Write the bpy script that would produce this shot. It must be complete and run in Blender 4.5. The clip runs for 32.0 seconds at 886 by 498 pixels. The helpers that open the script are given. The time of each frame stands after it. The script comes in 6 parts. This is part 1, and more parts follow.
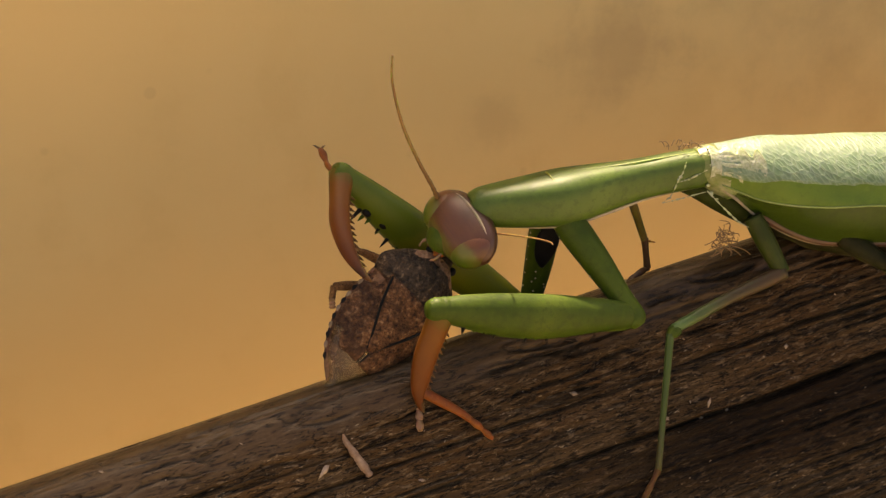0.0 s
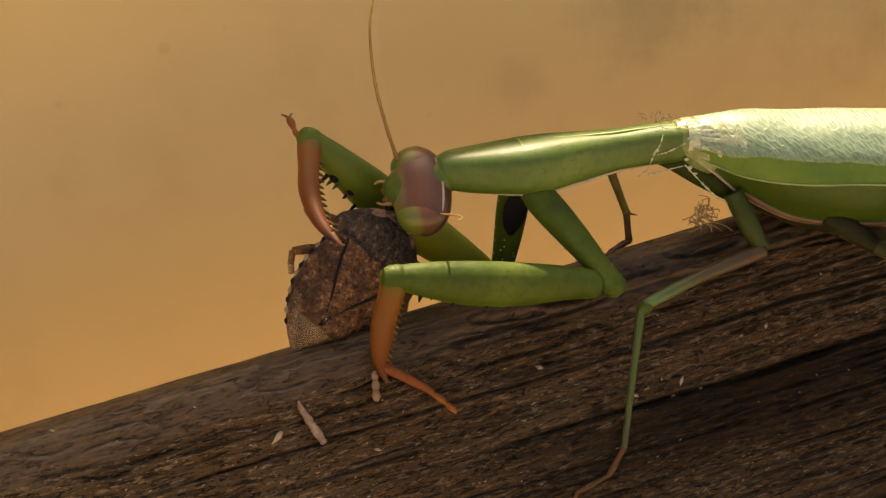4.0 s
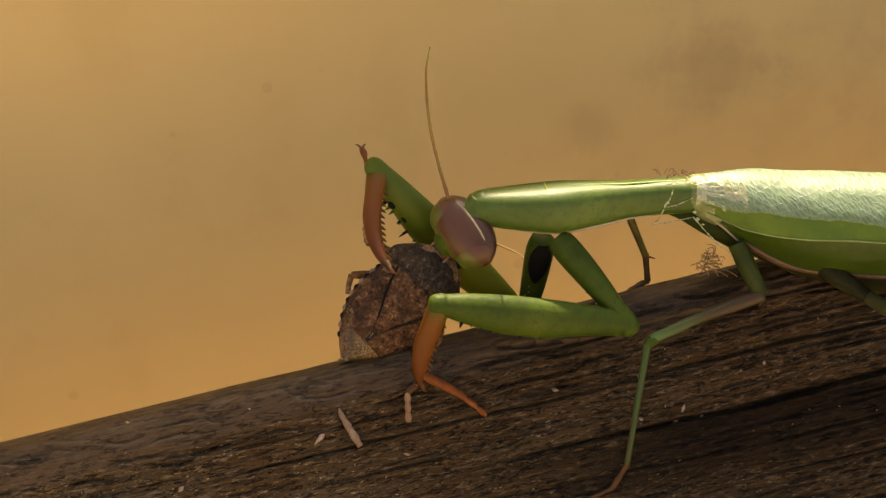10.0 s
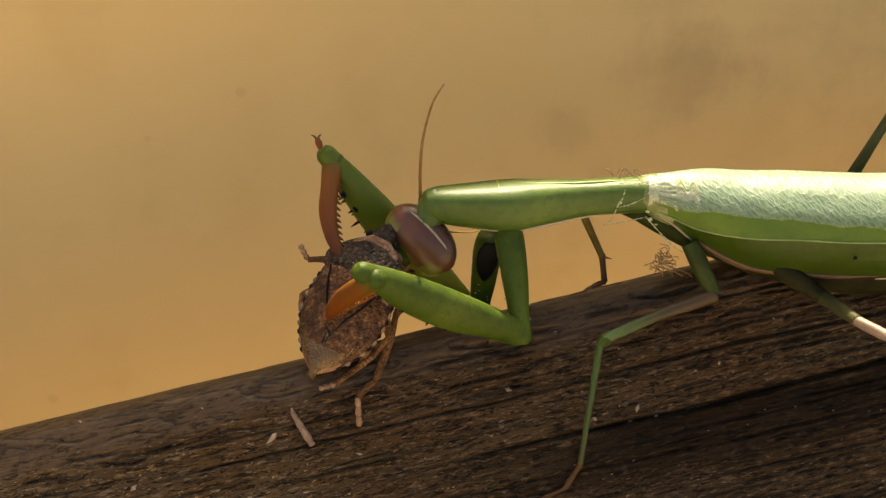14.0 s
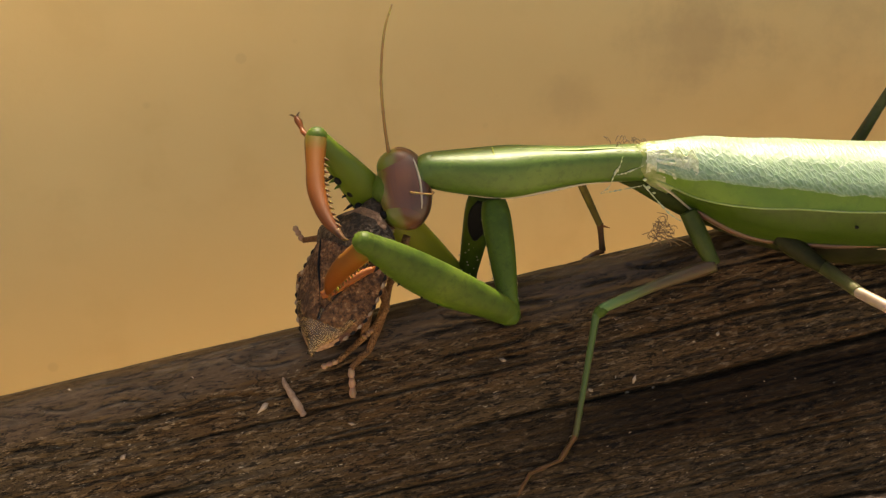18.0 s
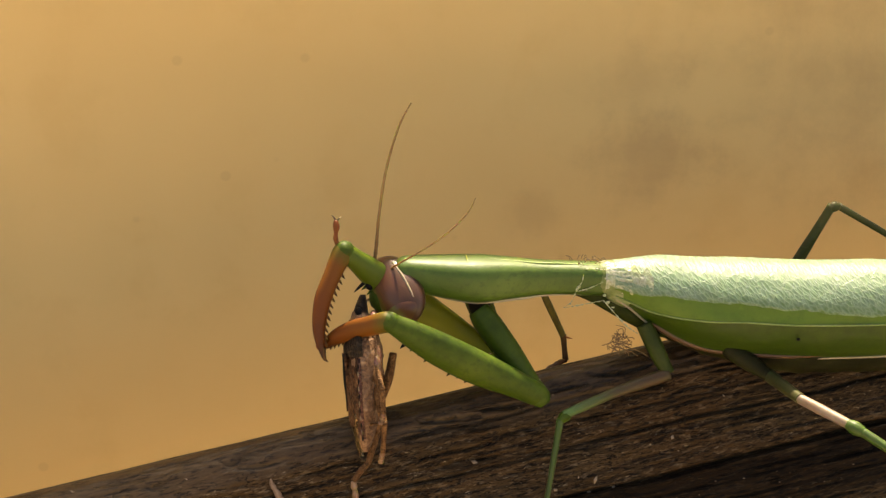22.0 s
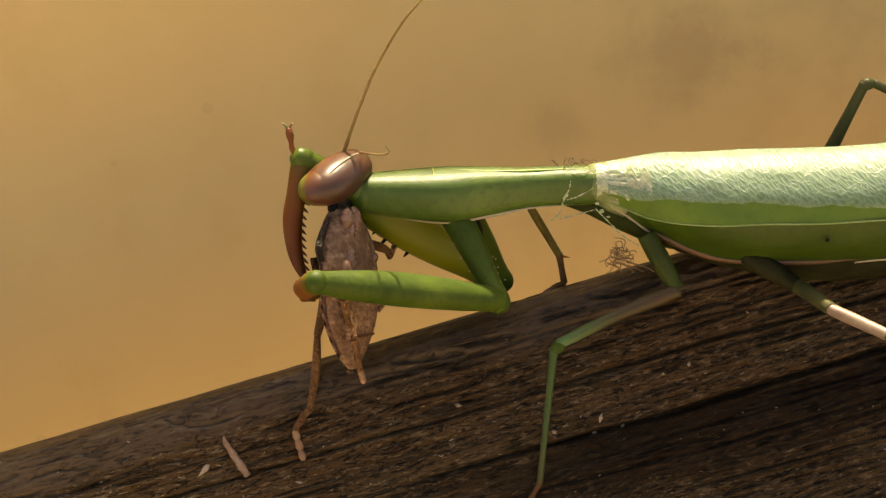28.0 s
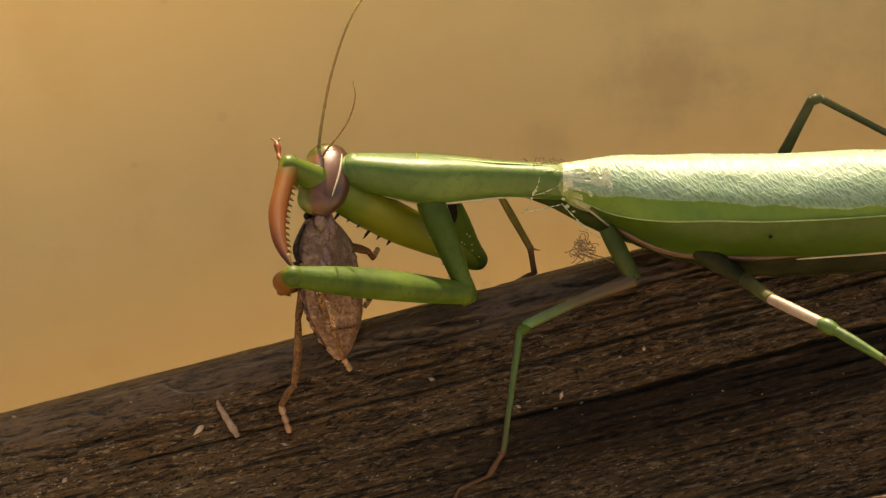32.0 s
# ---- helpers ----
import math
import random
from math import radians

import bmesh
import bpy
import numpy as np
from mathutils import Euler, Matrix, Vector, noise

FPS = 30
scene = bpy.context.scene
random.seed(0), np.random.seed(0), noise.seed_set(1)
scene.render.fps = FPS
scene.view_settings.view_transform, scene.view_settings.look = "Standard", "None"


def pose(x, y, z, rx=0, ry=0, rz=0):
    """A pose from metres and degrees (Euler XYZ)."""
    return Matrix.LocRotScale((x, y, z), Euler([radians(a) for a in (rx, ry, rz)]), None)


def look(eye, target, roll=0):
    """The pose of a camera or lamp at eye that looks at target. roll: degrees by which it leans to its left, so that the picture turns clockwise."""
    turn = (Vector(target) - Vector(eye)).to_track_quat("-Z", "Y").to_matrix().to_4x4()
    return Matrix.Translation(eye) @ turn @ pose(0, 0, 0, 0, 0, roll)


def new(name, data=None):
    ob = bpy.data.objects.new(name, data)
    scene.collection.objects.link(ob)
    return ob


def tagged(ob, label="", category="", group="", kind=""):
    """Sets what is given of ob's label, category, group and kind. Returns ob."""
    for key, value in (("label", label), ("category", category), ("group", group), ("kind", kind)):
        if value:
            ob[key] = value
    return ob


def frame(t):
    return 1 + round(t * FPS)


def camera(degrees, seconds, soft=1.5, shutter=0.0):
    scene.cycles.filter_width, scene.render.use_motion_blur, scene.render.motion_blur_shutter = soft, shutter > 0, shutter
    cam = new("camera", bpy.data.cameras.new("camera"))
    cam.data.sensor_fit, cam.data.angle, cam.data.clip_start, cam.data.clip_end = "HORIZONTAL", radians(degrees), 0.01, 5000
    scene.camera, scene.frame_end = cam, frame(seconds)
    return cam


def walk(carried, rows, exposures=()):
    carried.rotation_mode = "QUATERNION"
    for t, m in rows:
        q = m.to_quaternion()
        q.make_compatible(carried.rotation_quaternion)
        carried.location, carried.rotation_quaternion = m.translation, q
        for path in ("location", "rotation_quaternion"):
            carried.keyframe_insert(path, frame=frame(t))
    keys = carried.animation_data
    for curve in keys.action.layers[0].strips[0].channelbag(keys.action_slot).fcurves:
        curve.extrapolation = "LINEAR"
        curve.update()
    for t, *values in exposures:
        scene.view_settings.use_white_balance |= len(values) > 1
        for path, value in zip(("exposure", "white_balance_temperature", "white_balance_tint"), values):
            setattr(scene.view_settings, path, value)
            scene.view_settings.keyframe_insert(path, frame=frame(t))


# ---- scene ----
cam = camera(28, 32.0, soft=1.35, shutter=0.0)
PATH = [
    (0.0, pose(-0.04500, -0.17076, 0.07115, 68.249, -2.558, -15.826)),
    (0.5, pose(-0.04445, -0.16992, 0.07085, 68.165, -2.895, -16.114)),
    (1.0, pose(-0.04427, -0.16941, 0.07006, 68.085, -2.974, -16.343)),
    (1.5, pose(-0.04057, -0.17014, 0.07354, 67.538, -2.675, -15.702)),
    (2.0, pose(-0.04003, -0.16743, 0.07204, 66.960, -2.825, -15.868)),
    (2.5, pose(-0.03509, -0.17057, 0.07481, 67.172, -2.286, -14.611)),
    (3.0, pose(-0.03074, -0.17100, 0.07530, 66.655, -1.914, -13.457)),
    (3.5, pose(-0.02780, -0.17046, 0.07384, 66.610, -1.506, -12.439)),
    (4.0, pose(-0.02889, -0.17215, 0.07333, 66.209, -2.221, -10.843)),
    (4.5, pose(-0.03047, -0.17802, 0.07366, 66.450, -2.670, -9.897)),
    (6.5, pose(-0.02175, -0.21013, 0.07697, 70.043, -1.964, -4.885)),
    (7.0, pose(-0.02040, -0.20489, 0.08416, 68.457, -2.080, -4.818)),
    (7.5, pose(-0.01751, -0.20399, 0.08430, 67.881, -1.755, -4.406)),
    (8.0, pose(-0.01310, -0.20048, 0.08759, 67.076, -1.582, -3.913)),
    (8.5, pose(-0.01341, -0.19644, 0.08818, 66.311, -1.576, -3.669)),
    (9.0, pose(-0.01359, -0.19482, 0.08770, 66.307, -1.659, -3.430)),
    (9.5, pose(-0.01600, -0.19333, 0.08854, 65.831, -1.706, -3.864)),
    (10.0, pose(-0.01746, -0.19335, 0.08536, 66.181, -2.084, -4.318)),
    (10.5, pose(-0.01901, -0.19200, 0.08384, 66.057, -2.182, -4.507)),
    (11.0, pose(-0.01685, -0.19147, 0.08573, 65.696, -2.160, -4.358)),
    (11.5, pose(-0.01489, -0.19500, 0.08400, 66.494, -1.715, -3.850)),
    (12.0, pose(-0.01370, -0.19579, 0.08538, 66.408, -1.918, -3.821)),
    (12.5, pose(-0.01261, -0.19606, 0.08515, 66.512, -1.813, -3.776)),
    (13.0, pose(-0.01144, -0.19576, 0.08441, 66.487, -1.656, -3.526)),
    (13.5, pose(-0.00874, -0.19446, 0.08411, 66.634, -1.569, -3.270)),
    (15.5, pose(-0.00841, -0.19942, 0.08779, 66.246, -1.266, -2.954)),
    (16.0, pose(-0.01517, -0.20001, 0.08033, 67.329, -1.508, -3.175)),
    (16.5, pose(-0.01574, -0.19516, 0.07468, 67.208, -1.897, -3.525)),
    (17.0, pose(-0.00960, -0.19400, 0.08091, 66.135, -1.425, -2.463)),
    (17.5, pose(-0.01175, -0.19350, 0.08229, 65.814, -1.772, -3.091)),
    (18.0, pose(-0.00515, -0.19293, 0.08340, 65.632, -1.310, -2.259)),
    (18.5, pose(-0.01224, -0.19774, 0.08575, 65.596, -1.691, -2.985)),
    (19.0, pose(-0.00725, -0.20175, 0.08851, 66.194, -1.412, -2.498)),
    (19.5, pose(-0.00307, -0.20273, 0.09110, 66.211, -1.115, -2.128)),
    (20.0, pose(-0.00571, -0.20648, 0.09279, 66.601, -1.547, -2.871)),
    (20.5, pose(-0.01414, -0.20902, 0.09082, 67.547, -2.457, -4.242)),
    (21.0, pose(-0.00611, -0.20957, 0.09125, 68.066, -1.574, -2.891)),
    (21.5, pose(-0.00557, -0.20654, 0.09473, 67.597, -1.634, -3.044)),
    (22.0, pose(-0.00761, -0.20565, 0.09168, 68.535, -1.791, -3.475)),
    (22.5, pose(-0.00654, -0.19738, 0.07833, 68.557, -1.454, -2.265)),
    (23.0, pose(-0.00201, -0.20401, 0.07548, 68.841, -0.351, -0.726)),
    (23.5, pose(0.00497, -0.21531, 0.07352, 70.141, 0.472, 0.537)),
    (24.0, pose(0.00997, -0.21137, 0.08006, 69.657, 1.146, 1.490)),
    (24.5, pose(0.01816, -0.20317, 0.07704, 69.979, 2.041, 3.717)),
    (25.0, pose(0.02839, -0.19592, 0.07725, 69.357, 3.357, 5.427)),
    (25.5, pose(0.02926, -0.19896, 0.07206, 70.373, 3.551, 6.077)),
    (27.5, pose(0.01142, -0.18253, 0.07819, 67.285, 3.193, -0.492)),
    (28.0, pose(0.01126, -0.18397, 0.07713, 67.500, 3.321, -0.313)),
    (28.5, pose(0.00748, -0.18598, 0.07733, 67.679, 2.637, -1.196)),
    (29.0, pose(0.00610, -0.18705, 0.07654, 67.837, 2.613, -1.279)),
    (29.5, pose(0.00358, -0.18716, 0.07705, 67.881, 2.200, -1.695)),
    (30.0, pose(0.00680, -0.18787, 0.07645, 68.404, 2.153, -1.124)),
    (30.5, pose(0.00798, -0.18667, 0.07736, 68.089, 2.260, -1.001)),
    (31.0, pose(0.01410, -0.18341, 0.07779, 68.038, 2.381, -0.231)),
    (31.5, pose(0.01717, -0.18908, 0.07558, 68.694, 2.421, 0.865)),
    (32.0, pose(0.01731, -0.20202, 0.07635, 69.499, 2.120, 1.480)),
]
EXPOSURE = 2.2
walk(cam, PATH, exposures=[(0.0, EXPOSURE, 9900, 16.0), (4.5, EXPOSURE, 9900, 17.0), (8.5, EXPOSURE - 0.06, 9900, 13.0), (13.0, EXPOSURE + 0.04, 9200, 10.0), (19.0, EXPOSURE + 0.12, 8800, 7.0), (25.0, EXPOSURE + 0.02, 9500, 9.0), (32.0, EXPOSURE, 9800, 10.0)])
CM = 0.01


# ---- light ----
world = bpy.data.worlds.new("sky")
world.use_nodes = True
scene.world = world
sky = world.node_tree.nodes.new("ShaderNodeTexSky")
sky.sky_type, sky.sun_disc = "NISHITA", False
sky.air_density, sky.dust_density = 0.6, 3.0
sky.sun_elevation, sky.sun_rotation = radians(62.5), radians(4)
world.node_tree.links.new(sky.outputs[0], world.node_tree.nodes["Background"].inputs[0])
world.node_tree.nodes["Background"].inputs[1].default_value = 0.098
SUN_FROM = Vector((0.03, 0.46, 0.887))
sun = new("sun", bpy.data.lights.new("sun", "SUN"))
sun.data.energy, sun.data.angle, sun.data.color = 3.3, radians(0.8), (1.0, 0.95, 0.87)
sun.matrix_world = look(SUN_FROM, (0, 0, 0))


# ---- materials ----
class Mat:
    """A node material with short ways to add textures."""

    def __init__(self, name, rough=0.5, metal=0.0):
        self.m = bpy.data.materials.new(name)
        self.m.use_nodes = True
        self.n, self.l = self.m.node_tree.nodes, self.m.node_tree.links
        self.b = self.n["Principled BSDF"]
        self.b.inputs["Roughness"].default_value, self.b.inputs["Metallic"].default_value = rough, metal
        self.co = self.n.new("ShaderNodeTexCoord")

    def coords(self, scale=(1, 1, 1), turn=(0, 0, 0)):
        q = self.n.new("ShaderNodeMapping")
        q.inputs["Scale"].default_value, q.inputs["Rotation"].default_value = scale, [radians(a) for a in turn]
        self.l.new(self.co.outputs["Object"], q.inputs[0])
        return q.outputs[0]

    def noise(self, scale, at, detail=4.0, rough=0.6, twist=0.0):
        q = self.n.new("ShaderNodeTexNoise")
        q.inputs["Scale"].default_value, q.inputs["Detail"].default_value = scale, detail
        q.inputs["Roughness"].default_value, q.inputs["Distortion"].default_value = rough, twist
        self.l.new(at, q.inputs["Vector"])
        return q.outputs[0]

    def voronoi(self, scale, at, feature="F1"):
        q = self.n.new("ShaderNodeTexVoronoi")
        q.feature = feature
        q.inputs["Scale"].default_value = scale
        self.l.new(at, q.inputs["Vector"])
        return q.outputs[0]

    def ramp(self, value, stops, smooth=True):
        q = self.n.new("ShaderNodeValToRGB")
        q.color_ramp.interpolation = "EASE" if smooth else "LINEAR"
        e = q.color_ramp.elements
        while len(e) < len(stops):
            e.new(0.5)
        for k, (p, c) in zip(e, stops):
            k.position, k.color = p, (*c, 1) if len(c) == 3 else c
        self.l.new(value, q.inputs[0])
        return q.outputs[0]

    def mix(self, a, b, f, mode="MIX"):
        q = self.n.new("ShaderNodeMix")
        q.data_type, q.blend_type = "RGBA", mode
        for s, v in ((q.inputs[0], f), (q.inputs[6], a), (q.inputs[7], b)):
            if isinstance(v, (int, float)):
                s.default_value = v
            elif isinstance(v, tuple):
                s.default_value = (*v, 1)
            else:
                self.l.new(v, s)
        return q.outputs[2]

    def maths(self, kind, a, b=0.0):
        q = self.n.new("ShaderNodeMath")
        q.operation = kind
        for s, v in ((q.inputs[0], a), (q.inputs[1], b)):
            if isinstance(v, (int, float)):
                s.default_value = v
            else:
                self.l.new(v, s)
        return q.outputs[0]

    def axis(self, vector, n):
        q = self.n.new("ShaderNodeSeparateXYZ")
        self.l.new(vector, q.inputs[0])
        return q.outputs[n]

    def colour(self, out):
        if isinstance(out, tuple):
            self.b.inputs["Base Color"].default_value = (*out, 1)
        else:
            self.l.new(out, self.b.inputs["Base Color"])
        return self

    def roughness(self, out):
        self.l.new(out, self.b.inputs["Roughness"])
        return self

    def bump(self, out, strength=0.5, depth=0.0003):
        q = self.n.new("ShaderNodeBump")
        q.inputs["Strength"].default_value, q.inputs["Distance"].default_value = strength, depth
        self.l.new(out, q.inputs["Height"])
        old = self.b.inputs["Normal"].links
        if old:
            self.l.new(old[0].from_socket, q.inputs["Normal"])
        self.l.new(q.outputs[0], self.b.inputs["Normal"])
        return self

    def inner(self, weight, radius=(0.3, 0.6, 0.1), scale=0.002):
        self.b.inputs["Subsurface Weight"].default_value = weight
        self.b.inputs["Subsurface Radius"].default_value = radius
        self.b.inputs["Subsurface Scale"].default_value = scale
        return self


def chitin(name, dark, mid, light, rough=0.34, scale=500, inner=0.25, gloss=0.35):
    """Insect cuticle: three tones at two scales and a fine pitted relief."""
    m = Mat(name, rough)
    at = m.coords()
    broad = m.noise(scale * 0.35, at, 3)
    tone = m.ramp(broad, [(0.3, dark), (0.5, mid), (0.72, light)])
    fine = m.noise(scale * 3.2, at, 4, 0.7)
    tone = m.mix(tone, dark, m.ramp(fine, [(0.36, (0.55, 0.55, 0.55)), (0.5, (0, 0, 0))]))
    m.colour(m.mix(tone, light, m.ramp(fine, [(0.55, (0, 0, 0)), (0.7, (0.5, 0.5, 0.5))])))
    m.roughness(m.maths("ADD", rough - 0.08, m.maths("MULTIPLY", fine, 0.2)))
    m.b.inputs["Specular IOR Level"].default_value = gloss
    m.bump(m.noise(scale * 6, at, 2), 0.35, 0.00007).bump(broad, 0.25, 0.0005)
    return m.inner(inner).m


GREEN = chitin("green_cuticle", (0.026, 0.052, 0.005), (0.040, 0.075, 0.008), (0.060, 0.102, 0.014), 0.46, 420, gloss=0.3)
GREEN_LEG = chitin("leg_green", (0.02, 0.037, 0.003), (0.031, 0.054, 0.0045), (0.05, 0.076, 0.008), 0.5, gloss=0.14)
YELLOW_GREEN = chitin("inner_leg_yellow_green", (0.075, 0.12, 0.01), (0.125, 0.155, 0.012), (0.17, 0.16, 0.012))
ORANGE = chitin("tibia_orange", (0.095, 0.022, 0.004), (0.145, 0.037, 0.006), (0.19, 0.062, 0.011), 0.45, 700, gloss=0.2)


def head_material(name, shift, stripes):
    """Cuticle that is yellow-green towards the mouth, red-brown on the crown and green behind."""
    m = Mat(name, 0.33)
    at = m.coords()
    m.b.inputs["Specular IOR Level"].default_value = 0.34
    run = m.maths("ADD", m.maths("MULTIPLY", m.axis(m.co.outputs["Object"], 1), 180.0), 0.5 + shift)
    run = m.maths("ADD", run, m.maths("MULTIPLY", m.maths("SUBTRACT", m.noise(260, at, 3), 0.5), 0.5))
    tone = m.ramp(run, [(0.05, (0.07, 0.1, 0.010)), (0.28, (0.10, 0.092, 0.016)), (0.42, (0.095, 0.034, 0.012)), (0.68, (0.078, 0.030, 0.015)), (0.85, (0.056, 0.022, 0.011)), (1.0, (0.05, 0.022, 0.013))])
    if stripes:
        lines = m.noise(1, m.coords((120, 2200, 900)), 2)
        tone = m.mix(tone, (0.055, 0.022, 0.012), m.maths("MULTIPLY", m.ramp(lines, [(0.5, (0, 0, 0)), (0.62, (1, 1, 1))]), 0.35))
    m.colour(tone)
    m.bump(m.noise(3500, at, 2), 0.2, 0.00005)
    return m.inner(0.25).m


BROWN_HEAD = head_material("head_brown", 0.12, True)
EYE = head_material("compound_eye", -0.08, False)


def run_material(name, x0, x1, stops, rough=0.42):
    """Cuticle whose colour changes along the x axis, between x0 and x1 in centimetres."""
    m = Mat(name, rough)
    at = m.coords()
    m.b.inputs["Specular IOR Level"].default_value = 0.2
    run = m.maths("DIVIDE", m.maths("SUBTRACT", m.maths("MULTIPLY", m.axis(m.co.outputs["Object"], 0), 100.0), x0), x1 - x0)
    run = m.maths("ADD", run, m.maths("MULTIPLY", m.maths("SUBTRACT", m.noise(500, at, 3), 0.5), 0.25))
    m.colour(m.ramp(run, stops))
    m.bump(m.noise(3000, at, 2), 0.25, 0.00006)
    return m.inner(0.15).m


MIDDLE_FEMUR = run_material("middle_femur", -0.17, 1.1, [(0.0, (0.06, 0.11, 0.035)), (0.25, (0.05, 0.07, 0.022)), (0.5, (0.045, 0.032, 0.014)), (0.85, (0.048, 0.027, 0.012)), (1.0, (0.03, 0.034, 0.008))])
FAR_FEMUR = run_material("inner_femur", 0.0, 2.5, [(0.0, (0.045, 0.075, 0.006)), (0.22, (0.10, 0.115, 0.008)), (0.5, (0.125, 0.125, 0.008)), (0.7, (0.06, 0.085, 0.006)), (1.0, (0.045, 0.07, 0.005))])
MIDDLE_TIBIA = run_material("middle_tibia", -0.4, -0.2, [(0.0, (0.045, 0.04, 0.012)), (0.5, (0.035, 0.055, 0.012)), (1.0, (0.035, 0.06, 0.013))])
MIDDLE_COXA = chitin("middle_coxa_olive", (0.016, 0.024, 0.004), (0.026, 0.036, 0.006), (0.038, 0.048, 0.010), 0.5, gloss=0.12)
MIDDLE_TAN = chitin("middle_femur_tan", (0.05, 0.038, 0.008), (0.08, 0.062, 0.014), (0.11, 0.085, 0.022), 0.5, gloss=0.14)
FOOT_BROWN = chitin("foot_dark_brown", (0.045, 0.020, 0.007), (0.072, 0.032, 0.011), (0.10, 0.048, 0.018), 0.5, gloss=0.15)
FORE_TIBIA = run_material("fore_tibia", 0.0, 1.1, [(0.0, (0.07, 0.052, 0.005)), (0.2, (0.112, 0.036, 0.003)), (0.55, (0.10, 0.026, 0.002)), (0.85, (0.07, 0.017, 0.002)), (1.0, (0.026, 0.007, 0.002))], 0.5)
THORAX = chitin("thorax_dark_green", (0.012, 0.017, 0.003), (0.02, 0.027, 0.005), (0.03, 0.038, 0.008), 0.5, gloss=0.06)
OLIVE_LEG = chitin("walking_leg_olive", (0.032, 0.032, 0.010), (0.048, 0.046, 0.016), (0.066, 0.06, 0.024), 0.45, gloss=0.14)
PALE_LEG = chitin("pale_leg", (0.12, 0.075, 0.04), (0.18, 0.12, 0.08), (0.25, 0.19, 0.14), 0.45, 260)
BLACK = chitin("black_spot", (0.003, 0.003, 0.003), (0.005, 0.005, 0.005), (0.009, 0.009, 0.009), 0.5, inner=0.0, gloss=0.08)
ANTENNA = chitin("antenna_tan", (0.1, 0.05, 0.018), (0.16, 0.08, 0.028), (0.2, 0.11, 0.045), 0.5, inner=0.1)
PALE_EDGE = chitin("pale_margin", (0.2, 0.17, 0.11), (0.27, 0.22, 0.15), (0.34, 0.29, 0.21), 0.45, inner=0.15)
PALE_VEIN = chitin("pale_green_vein", (0.11, 0.16, 0.04), (0.15, 0.20, 0.065), (0.19, 0.24, 0.09), 0.4)
ABDOMEN = chitin("abdomen_dark", (0.008, 0.008, 0.0025), (0.014, 0.014, 0.005), (0.026, 0.025, 0.01), 0.55, gloss=0.06)
RED_MARGIN = chitin("wing_margin_brown", (0.05, 0.02, 0.009), (0.075, 0.033, 0.013), (0.1, 0.055, 0.02), 0.4)


def cells(m, sizes, turn):
    """Object space cut into boxes of the given sizes (metres), turned."""
    q = m.n.new("ShaderNodeMapping")
    q.vector_type = "TEXTURE"
    q.inputs["Scale"].default_value, q.inputs["Rotation"].default_value = sizes, [radians(a) for a in turn]
    m.l.new(m.co.outputs["Object"], q.inputs[0])
    return q.outputs[0]


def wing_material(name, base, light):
    """Waxy pale wing with short slanting ribs between long veins; sun glare adds to the pale colour."""
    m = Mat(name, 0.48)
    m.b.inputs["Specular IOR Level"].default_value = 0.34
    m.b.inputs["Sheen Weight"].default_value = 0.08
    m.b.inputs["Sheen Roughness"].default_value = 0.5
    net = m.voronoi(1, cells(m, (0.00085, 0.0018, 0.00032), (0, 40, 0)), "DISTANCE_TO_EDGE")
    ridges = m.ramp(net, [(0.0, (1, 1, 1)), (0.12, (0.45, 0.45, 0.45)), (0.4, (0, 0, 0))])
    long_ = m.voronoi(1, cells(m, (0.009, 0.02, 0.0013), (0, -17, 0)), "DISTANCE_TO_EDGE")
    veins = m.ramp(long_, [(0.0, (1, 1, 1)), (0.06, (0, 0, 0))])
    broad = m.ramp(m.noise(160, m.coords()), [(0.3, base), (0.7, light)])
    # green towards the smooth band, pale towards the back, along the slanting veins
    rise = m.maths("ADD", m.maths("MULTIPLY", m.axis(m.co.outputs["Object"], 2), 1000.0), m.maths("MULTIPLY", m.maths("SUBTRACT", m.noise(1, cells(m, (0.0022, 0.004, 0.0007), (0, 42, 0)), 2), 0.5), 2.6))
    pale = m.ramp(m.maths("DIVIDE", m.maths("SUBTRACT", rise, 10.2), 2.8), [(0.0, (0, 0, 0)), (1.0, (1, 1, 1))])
    # part of this paling is sun glare put into the colour
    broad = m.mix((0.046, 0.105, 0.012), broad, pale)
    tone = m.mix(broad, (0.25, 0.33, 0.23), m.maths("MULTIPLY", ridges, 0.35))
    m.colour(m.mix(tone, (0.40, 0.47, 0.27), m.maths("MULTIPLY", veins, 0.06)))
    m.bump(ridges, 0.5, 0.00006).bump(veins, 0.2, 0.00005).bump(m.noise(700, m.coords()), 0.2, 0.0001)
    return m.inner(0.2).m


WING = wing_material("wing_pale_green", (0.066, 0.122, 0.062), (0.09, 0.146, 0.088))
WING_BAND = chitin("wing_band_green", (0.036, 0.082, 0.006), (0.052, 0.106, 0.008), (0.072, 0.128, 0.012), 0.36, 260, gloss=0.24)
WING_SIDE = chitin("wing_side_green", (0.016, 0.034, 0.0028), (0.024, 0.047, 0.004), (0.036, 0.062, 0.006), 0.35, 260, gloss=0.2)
ROOT_SKIN = chitin("wing_root_skin", (0.05, 0.085, 0.012), (0.10, 0.13, 0.03), (0.21, 0.23, 0.12), 0.35, 700, gloss=0.4)
ROOT_FILM = chitin("pale_root_film", (0.17, 0.2, 0.1), (0.27, 0.3, 0.19), (0.38, 0.39, 0.3), 0.25, 900, gloss=0.5)


